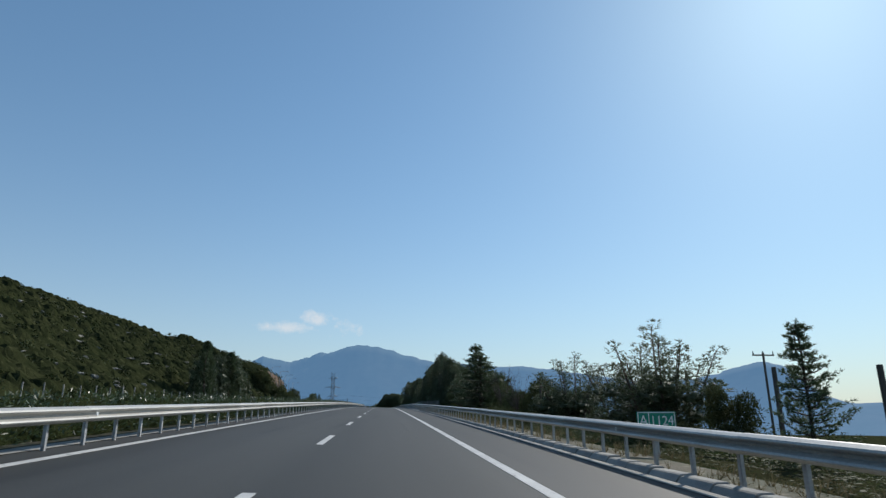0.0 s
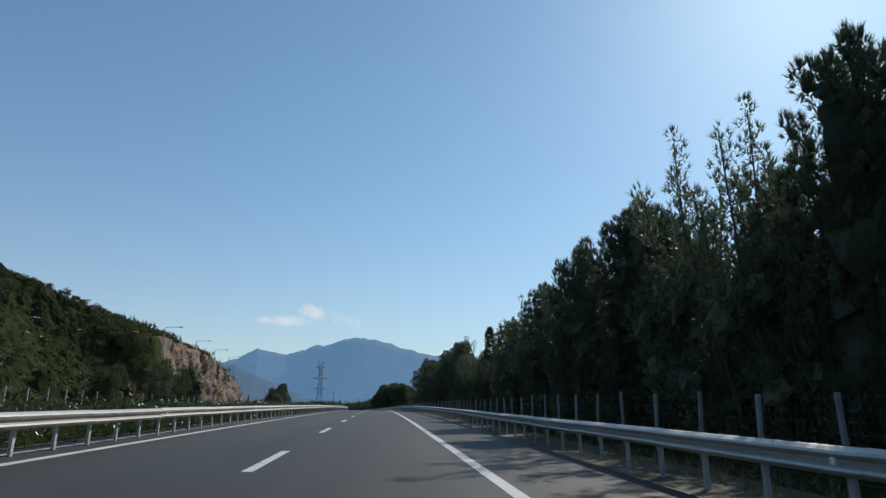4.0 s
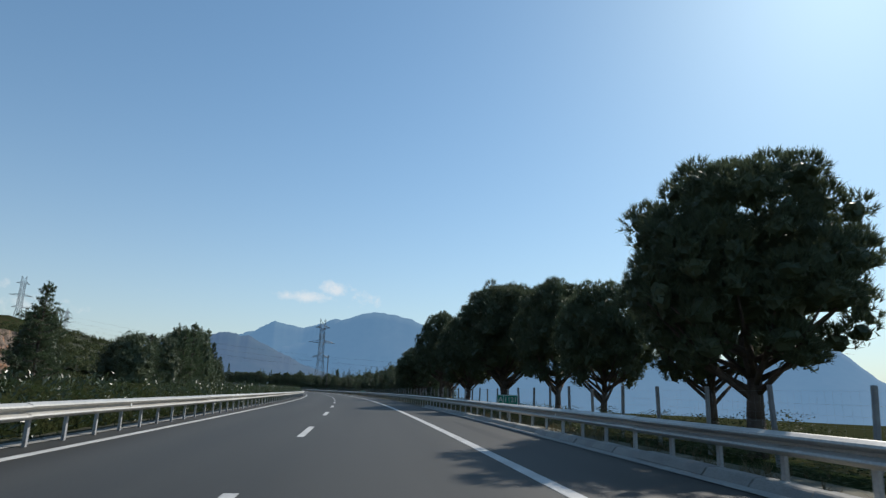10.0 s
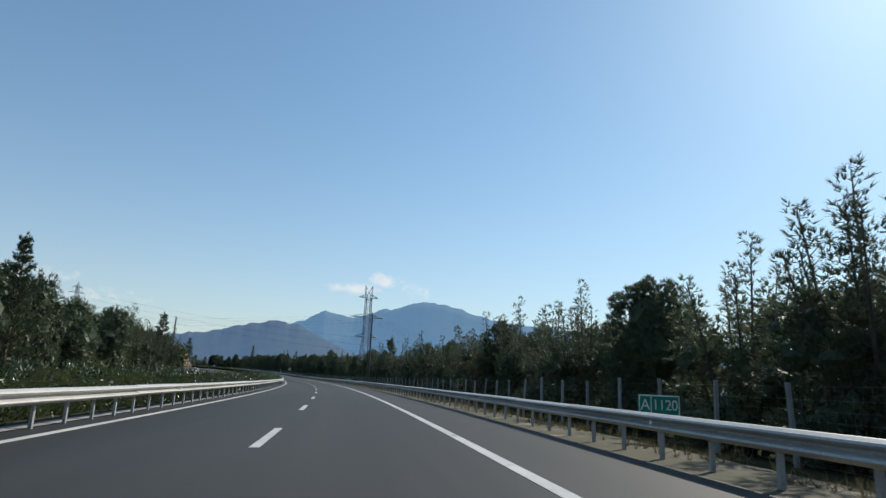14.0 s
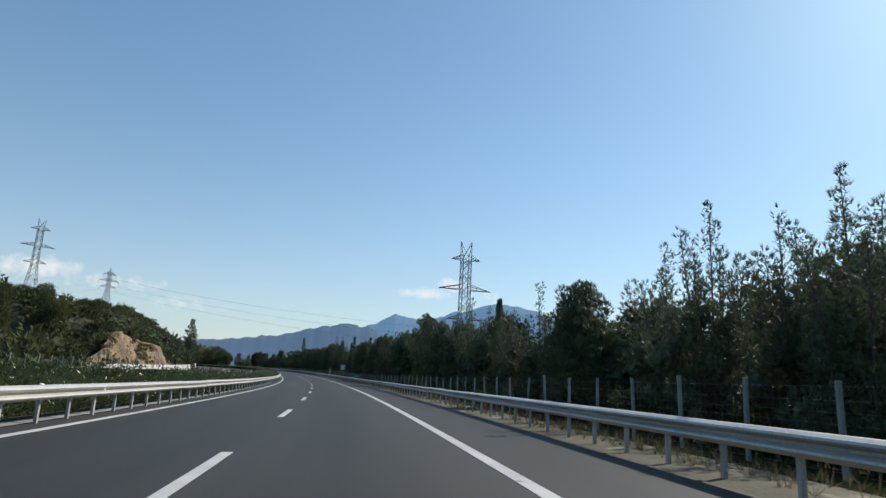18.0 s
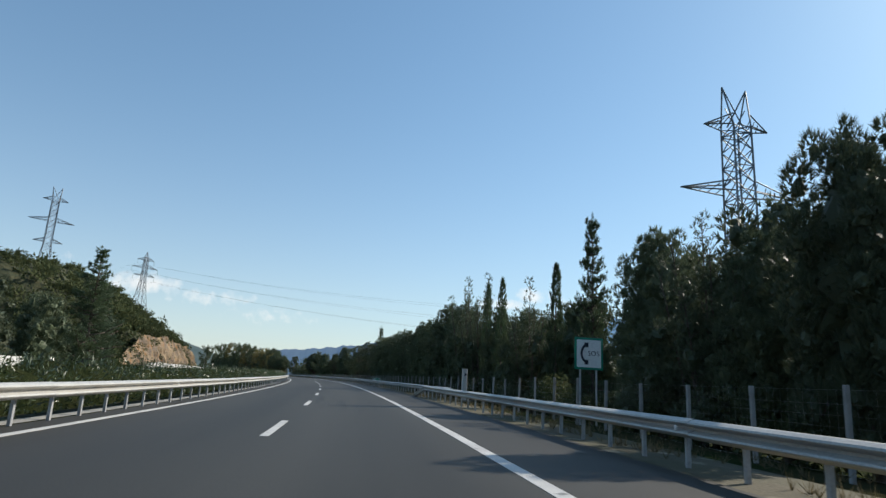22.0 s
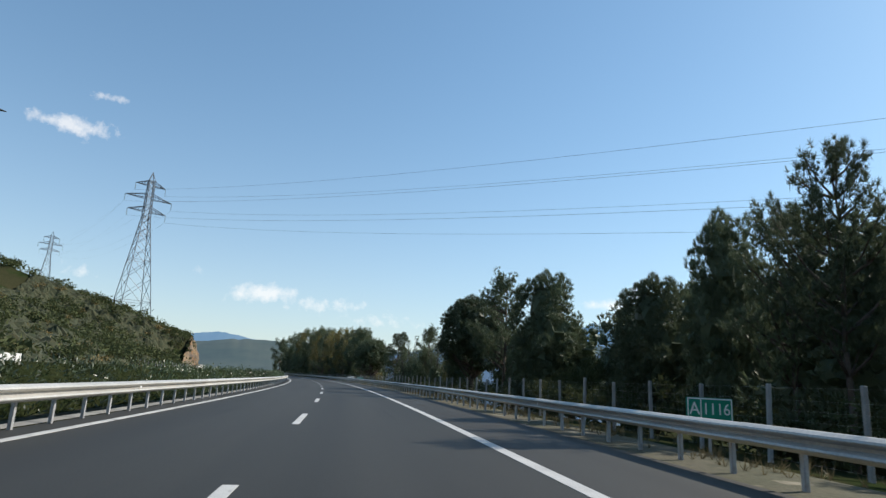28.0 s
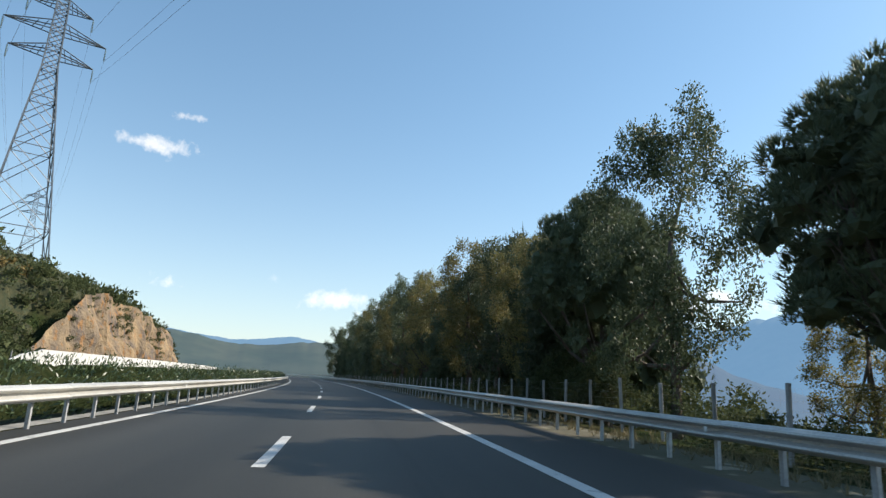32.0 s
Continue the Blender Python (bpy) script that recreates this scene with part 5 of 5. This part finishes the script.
# ---- signs ----
def text_mesh(body, size, mat):
    cu = bpy.data.curves.new("text", "FONT")
    cu.body, cu.size, cu.extrude, cu.align_x, cu.align_y = body, size, .002, "CENTER", "CENTER"
    ob = bpy.data.objects.new("text", cu)
    scene.collection.objects.link(ob)
    bpy.context.view_layer.update()
    me = bpy.data.meshes.new_from_object(ob.evaluated_get(bpy.context.evaluated_depsgraph_get()))
    bpy.data.objects.remove(ob)
    me.materials.clear()
    me.materials.append(mat)
    return me


UP = Matrix.Rotation(radians(90), 4, "X")
FIGURES = {}
for s, number in ((14.6, "1124"), (114.5, "1123"), (214, "1122"), (312.5, "1121"), (411.5, "1120"), (513, "1119"), (613, "1118"), (712, "1117"), (811.5, "1116"), (905, "1115")):
    sign = thing("marker_sign", "small green road marker sign with white figures on a post", "sign", "distance marker signs", at_road(s, 8.0, -.1))
    bm = bmesh.new()
    bar(bm, (0, .03, 0), (0, .03, 1.0), .03, 8)
    part("post", bm, POST_STEEL, sign)
    bm = bmesh.new()
    box(bm, (.98, .025, .44), Matrix.Translation((0, 0, .84)), .008)
    plate = part("plate", bm, SIGN_GREEN, sign)
    bm = bmesh.new()
    for x, z, w, h in ((0, 1.04, .94, .022), (0, .64, .94, .022), (-.46, .84, .022, .40), (.46, .84, .022, .40), (-.19, .84, .022, .38)):
        box(bm, (w, .004, h), Matrix.Translation((x, -.015, z)))
    part("border", bm, SIGN_WHITE, plate, "white painted border")
    part("letter", text_mesh("A", .34, SIGN_WHITE), None, plate, "white letter", Matrix.Translation((-.325, -.016, .84)) @ UP)
    for i, figure in enumerate(number):
        if figure not in FIGURES:
            FIGURES[figure] = text_mesh(figure, .31, SIGN_WHITE)
        part("figure", FIGURES[figure], None, plate, "", Matrix.Translation((.135 + (i - 1.5) * .148, -.016, .84)) @ UP)

phone = thing("telephone_sign", "white emergency telephone sign with a dark handset in a green frame", "sign", "", at_road(648.2, 9.7, -.2))
bm = bmesh.new()
for x in (-.3, .3):
    bar(bm, (x, .04, 0), (x, .04, 2.9), .035, 8)
part("posts", bm, POST_STEEL, phone)
bm = bmesh.new()
box(bm, (1.06, .03, 1.12), Matrix.Translation((0, 0, 2.45)), .01)
part("frame", bm, SIGN_GREEN, phone)
bm = bmesh.new()
box(bm, (.90, .006, .96), Matrix.Translation((0, -.02, 2.45)))
panel = part("panel", bm, SIGN_WHITE, phone)
bm = bmesh.new()
for j in range(8):
    a0, a1 = radians(115 + j * 16), radians(131 + j * 16)
    bar(bm, (.02 + .30 * math.cos(a0), -.03, 2.45 + .34 * math.sin(a0)), (.02 + .30 * math.cos(a1), -.03, 2.45 + .34 * math.sin(a1)), .04, 6)
box(bm, (.14, .02, .16), Matrix.Translation((-.10, -.03, 2.75)))
box(bm, (.14, .02, .16), Matrix.Translation((-.10, -.03, 2.15)))
part("handset", bm, DARK, panel, "dark telephone handset symbol")
for i, letter in enumerate("SOS"):
    part("letter", text_mesh(letter, .24, DARK), None, panel, "", Matrix.Translation((.17 + (i - 1) * .165, -.026, 2.45)) @ UP)

sos = thing("emergency_phone", "pale emergency telephone pillar behind the guardrail", "telephone", "", at_road(667.6, 9.4, -.2))
bm = bmesh.new()
box(bm, (.32, .28, 2.05), Matrix.Translation((0, 0, 1.02)), .025)
part("cabinet", bm, WALL_CONCRETE, sos)
bm = bmesh.new()
box(bm, (.35, .31, .05), Matrix.Translation((0, 0, 2.07)), .012)
part("cap", bm, WALL_CONCRETE, sos)
bm = bmesh.new()
box(bm, (.12, .02, .16), Matrix.Translation((.02, -.145, 1.72)), .008)
part("speaker", bm, DARK, sos, "small dark speaker panel")
bm = bmesh.new()
box(bm, (.9, .8, .12), Matrix.Translation((0, 0, .05)), .01)
part("plinth", bm, CONCRETE, sos)


# ---- culvert with a pipe railing under the guardrail ----
ribbon("culvert_slab", 897, 917, 2, [5.84, 6.4, 7.7], [.03, .035, .03], SOIL, "sandy pale concrete slab over a culvert", "slab")
railing = thing("culvert_railing", "white pipe railing on concrete pedestals over a culvert", "railing", "", at_road(904.2, 6.95))
inv = railing.matrix_basis.inverted()
for j in range(8):
    s = 905.2 + j * 1.4
    bm = bmesh.new()
    box(bm, (.30, .34, .36), inv @ at_road(s, 6.95, .2), .03)
    part("pedestal", bm, CONCRETE, railing, "stained concrete pedestal")
    bm = bmesh.new()
    bar(bm, inv @ Vector(along(s, 6.95, .3)), inv @ Vector(along(s, 6.95, .92)), .032, 8)
    part("post", bm, SIGN_WHITE, railing)
for a, b in (((904.0, .46), (905.2, .92)), ((905.2, .92), (915, .92)), ((905.2, .66), (915, .66))):
    bm = bmesh.new()
    bar(bm, inv @ Vector(along(a[0], 6.95, a[1])), inv @ Vector(along(b[0], 6.95, b[1])), .036, 8)
    part("rail", bm, SIGN_WHITE, railing)


# ---- poles, lamps and pylons ----
def utility_pole(s, d, top, arms, label):
    root = thing("utility_pole", label, "pole", "utility poles", at_road(s, d, 0, -25))
    bm = bmesh.new()
    bar(bm, (0, 0, float(land(s, d)) - .3), (0, 0, top), .17, 10, .12)
    part("shaft", bm, TIMBER, root)
    for z in arms:
        bm = bmesh.new()
        for x in (-.35, .35):
            bar(bm, (0, 0, z), (x, 0, z + .02), .02, 5)
            bar(bm, (x, 0, z), (x, 0, z + .14), .045, 8, .03)
        part("insulator_pair", bm, GLASS, root)
    return root


def cable(name, a, b, sag, r, label):
    a, b = Vector(a), Vector(b)
    side = (b - a).cross(Vector((0, 0, 1))).normalized()
    v, f = [], []
    for j in range(25):
        t = j / 24
        p = a.lerp(b, t) - Vector((0, 0, sag * 4 * t * (1 - t)))
        v += [tuple(p + side * r), tuple(p + Vector((0, 0, r))), tuple(p - side * r), tuple(p - Vector((0, 0, r)))]
    for j in range(24):
        for q in range(4):
            f.append((j * 4 + q, j * 4 + (q + 1) % 4, j * 4 + 4 + (q + 1) % 4, j * 4 + 4 + q))
    return tagged(new(name, mesh_of(name, np.array(v), f, WIRE)), label, "cable", "overhead cables")


LEVELS = (12.75, 12.25, 11.75, 11.25)
utility_pole(509.6, 10.9, 13.0, LEVELS, "tall dark timber utility pole with insulators")
utility_pole(543.3, -27.1, 12.6, LEVELS, "tall dark timber utility pole across the motorway")
utility_pole(500, 60, -5.6, (-5.85, -6.35, -6.85, -7.35), "timber utility pole among the trees")
for z in LEVELS:
    for x in (-.35,):
        cable("telephone_cable", along(509.6, 10.9 + x, z + .1), along(543.3, -27.1 + x, z - .3), .5, .008, "thin overhead cable between timber poles")
        cable("telephone_cable", along(509.6, 10.9 + x, z + .1), along(500, 60 + x, z - 18.6), .5, .008, "thin overhead cable between timber poles")
tp = thing("crossarm_pole", "thin pole with a crossarm standing in the field", "pole", "", at_road(43.5, 30, 0))
bm = bmesh.new()
bar(bm, (0, 0, -6), (0, 0, 4.7), .10, 8, .08)
part("shaft", bm, TIMBER, tp)
bm = bmesh.new()
box(bm, (1.7, .1, .1), Matrix.Translation((0, 0, 4.5)))
part("crossarm", bm, TIMBER, tp)
bm = bmesh.new()
for x in (-.8, 0, .8):
    bar(bm, (x, 0, 4.55), (x, 0, 4.8), .05, 8, .03)
part("insulators", bm, GLASS, tp)


def street_lamp(s, d, top):
    g = float(land(s, d))
    root = thing("street_lamp", "slim grey street lamp with one long arm", "lamp", "street lamps", at_road(s, d, 0))
    bm = bmesh.new()
    bar(bm, (0, 0, g - .2), (0, 0, top), .11, 8, .06)
    part("pole", bm, LAMP_GREY, root)
    bm = bmesh.new()
    bar(bm, (0, 0, top), (2.6, 0, top + .12), .05, 6, .045)
    part("arm", bm, LAMP_GREY, root)
    bm = bmesh.new()
    box(bm, (.95, .34, .16), Matrix.Translation((2.95, 0, top + .1)), .04)
    part("lantern", bm, LAMP_GREY, root)


for s in (241, 266, 288, 310, 348):
    street_lamp(s, -40.5, 15.9)


def pylon(x, y, base, top, turn, kind):
    """kind 'twin': three pairs of arms and a peak; kind 'horned': two horns, a wide and a narrow arm."""
    hgt = top - base
    root = thing("pylon", "grey steel lattice electricity pylon", "pylon", "electricity pylons", Matrix.Translation((x, y, base)) @ Matrix.Rotation(radians(turn), 4, "Z"))
    foot, neck, head_w = (hgt * .10, hgt * .021, hgt * .015) if kind == "twin" else (hgt * .078, hgt * .028, hgt * .025)
    zn = hgt * (.70 if kind == "twin" else .5)

    def half(z):
        return foot + (neck - foot) * z / zn if z < zn else neck + (head_w - neck) * (z - zn) / (hgt - zn)

    topz = hgt * (.94 if kind == "twin" else .885)
    zs = [0]
    while zs[-1] < topz:
        zs.append(min(topz, zs[-1] + max(half(zs[-1]) * 1.75, hgt * .028)))
    r = hgt * .0017
    for sx, sy in ((1, 1), (1, -1), (-1, -1), (-1, 1)):
        bm = bmesh.new()
        for z0, z1 in ((0, zn), (zn, topz)):
            bar(bm, (sx * half(z0), sy * half(z0), z0), (sx * half(z1), sy * half(z1), z1), r * 1.5, 4)
        part("leg", bm, LATTICE, root)
    for (ax, ay), (bx, by) in (((1, 1), (1, -1)), ((1, -1), (-1, -1)), ((-1, -1), (-1, 1)), ((-1, 1), (1, 1))):
        bm = bmesh.new()
        for q, (z0, z1) in enumerate(zip(zs, zs[1:])):
            h0, h1 = half(z0), half(z1)
            bar(bm, (ax * h0, ay * h0, z0), (bx * h1, by * h1, z1), r, 3)
            bar(bm, (bx * h0, by * h0, z0), (ax * h1, ay * h1, z1), r, 3)
            if q % 2 == 0:
                bar(bm, (ax * h1, ay * h1, z1), (bx * h1, by * h1, z1), r, 3)
        part("bracing", bm, LATTICE, root)
    ends = []
    if kind == "twin":
        arms = ((.74, .115), (.825, .14), (.91, .09))
        bm = bmesh.new()
        for sx, sy in ((1, 1), (1, -1), (-1, -1), (-1, 1)):
            bar(bm, (sx * half(topz), sy * half(topz), topz), (0, 0, hgt), r * 1.3, 4)
        part("peak", bm, LATTICE, root)
    else:
        arms = ((.52, .11), (.70, .17), (.885, .095))
        for sx in (-1, 1):
            bm = bmesh.new()
            tip = (sx * hgt * .036, 0, hgt)
            for o in ((sx * half(topz), half(topz)), (sx * half(topz), -half(topz)), (-sx * half(topz), 0)):
                bar(bm, (o[0], o[1], topz), tip, r * 1.3, 4)
            bar(bm, (sx * hgt * .03, 0, hgt * .94), (0, 0, topz), r, 3)
            part("horn", bm, LATTICE, root)
    for q, (zz, reach) in enumerate(arms):
        z = hgt * zz
        for sx in (-1, 1):
            bm = bmesh.new()
            tip = (sx * hgt * reach, 0, z)
            w = half(z)
            for sy in (-1, 1):
                bar(bm, (sx * w, sy * w, z), tip, r * 1.2, 4)
                bar(bm, (sx * w, sy * w, z + hgt * .03), tip, r * 1.2, 4)
            for j in range(1, 5):
                t = j / 5
                bar(bm, (sx * (w + (hgt * reach - w) * t), w * (1 - t), z), (sx * (w + (hgt * reach - w) * (t - .12)), -w * (1 - t), z + hgt * .03 * (1 - t)), r * .8, 3)
            arm = part("crossarm", bm, LATTICE, root)
            if kind == "horned":
                continue
            bm = bmesh.new()
            for j in range(7):
                bmesh.ops.create_cone(bm, cap_ends=True, segments=8, radius1=.16, radius2=.10, depth=.14, matrix=Matrix.Translation((tip[0], 0, z - .4 - j * .32)))
            bar(bm, tip, (tip[0], 0, z - 2.6), .04, 5)
            part("insulator", bm, GLASS, arm, "hanging glass insulator string")
            ends.append(root.matrix_basis @ Vector((tip[0], 0, z - 2.6)))
    return ends


pyl_a = pylon(-56.6, 709.5, -10, 45.5, 26, "horned")
pyl_c = pylon(-350, 855, 28, 88.5, 58, "horned")
pyl_d = pylon(-335.3, 907.8, 11, 66, 70, "twin")
pyl_e = pylon(-514, 985.6, 30, 74.5, 66, "twin")
pyl_f = pylon(25, 800, -30, 27, 72, "twin")
for a, b in zip(pyl_d, pyl_f):
    cable("power_cable", a, b, 7, .02, "sagging high-voltage cable between pylons")
for a, b in zip(pyl_d, pyl_e):
    cable("power_cable", a, b, 6, .013, "sagging high-voltage cable between pylons")

# ---- scrub clinging to the rock cuts ----
def face_scrub(s0, s1, count, seed):
    r = np.random.default_rng(seed)
    base = [clump(seed + q, SCRUB) for q in range(3)]
    VV, FF, off = [], [], 0
    for _ in range(count):
        a, t = r.uniform(s0, s1), r.random() ** .6
        v, f = base[int(r.integers(3))]
        k = r.uniform(.25, .8)
        q = float(np.interp(a, TOE_S, TOE_V))
        VV.append(v * k + along(a, -(q - .9 + 1.7 * t), t * float(np.interp(a, CUT_S, CUT_V)) - .3))
        FF.append(f + off)
        off += len(v)
    stuff("rock_scrub", mesh_of("rock_scrub", np.concatenate(VV), np.concatenate(FF), SCRUB), "small dark shrubs growing from cracks in the rock", "shrubs")


def edge_scrub(s0, s1, seed):
    """Bushes along the upper edge of a rock cut."""
    r = np.random.default_rng(seed)
    base = [clump(seed + q, SCRUB) for q in range(4)]
    VV, FF, off = [], [], 0
    for _ in range(int((s1 - s0) * 2.2)):
        a = r.uniform(s0, s1)
        d = -(float(np.interp(a, TOE_S, TOE_V)) + r.uniform(1.6, 8))
        v, f = base[int(r.integers(4))]
        VV.append(v * r.uniform(.8, 2.1) + along(a, d, float(land(a, d)) - .1))
        FF.append(f + off)
        off += len(v)
    stuff("edge_scrub", mesh_of("edge_scrub", np.concatenate(VV), np.concatenate(FF), SCRUB), "dark bushes along the top of the rock cutting", "shrubs")


for q, (a, b) in enumerate(CUTS):
    edge_scrub(a - 6, b + 4, 240 + q)
    face_scrub(a + 3, b - 3, int((b - a) * 2.8), 200 + q)


# ---- pale stones on the first hillside, fence along its foot ----
r = np.random.default_rng(91)
SV, SF, off = [], [], 0
for _ in range(170):
    a, b = r.uniform(40, 230), -r.uniform(29, 72)
    bv, bf = BALLS[0]
    v = bv * (1 + r.normal(0, .22, (len(bv), 1))) * np.array([r.uniform(.25, 1.0), r.uniform(.25, .9), r.uniform(.12, .35)])
    SV.append(v + along(a, b, float(land(a, b)) + .45))
    SF.append(bf + off)
    off += len(bv)
stuff("hillside_stones", mesh_of("hillside_stones", np.concatenate(SV), np.concatenate(SF), STONE), "pale limestone outcrops showing through the scrub", "stones")
for a in (40, 100, 160, 500, 560, 900, 940):
    fence = thing("fence", "row of pale posts along the foot of the slope", "fence", "fences across the motorway", at_road(a, -25.6))
    inv = fence.matrix_basis.inverted()
    for j in range(20):
        part("post", FENCE_POST, None, fence, "", inv @ at_road(a + j * 3, -25.6, fr.normal(.25, .05), fr.normal(0, 5)))
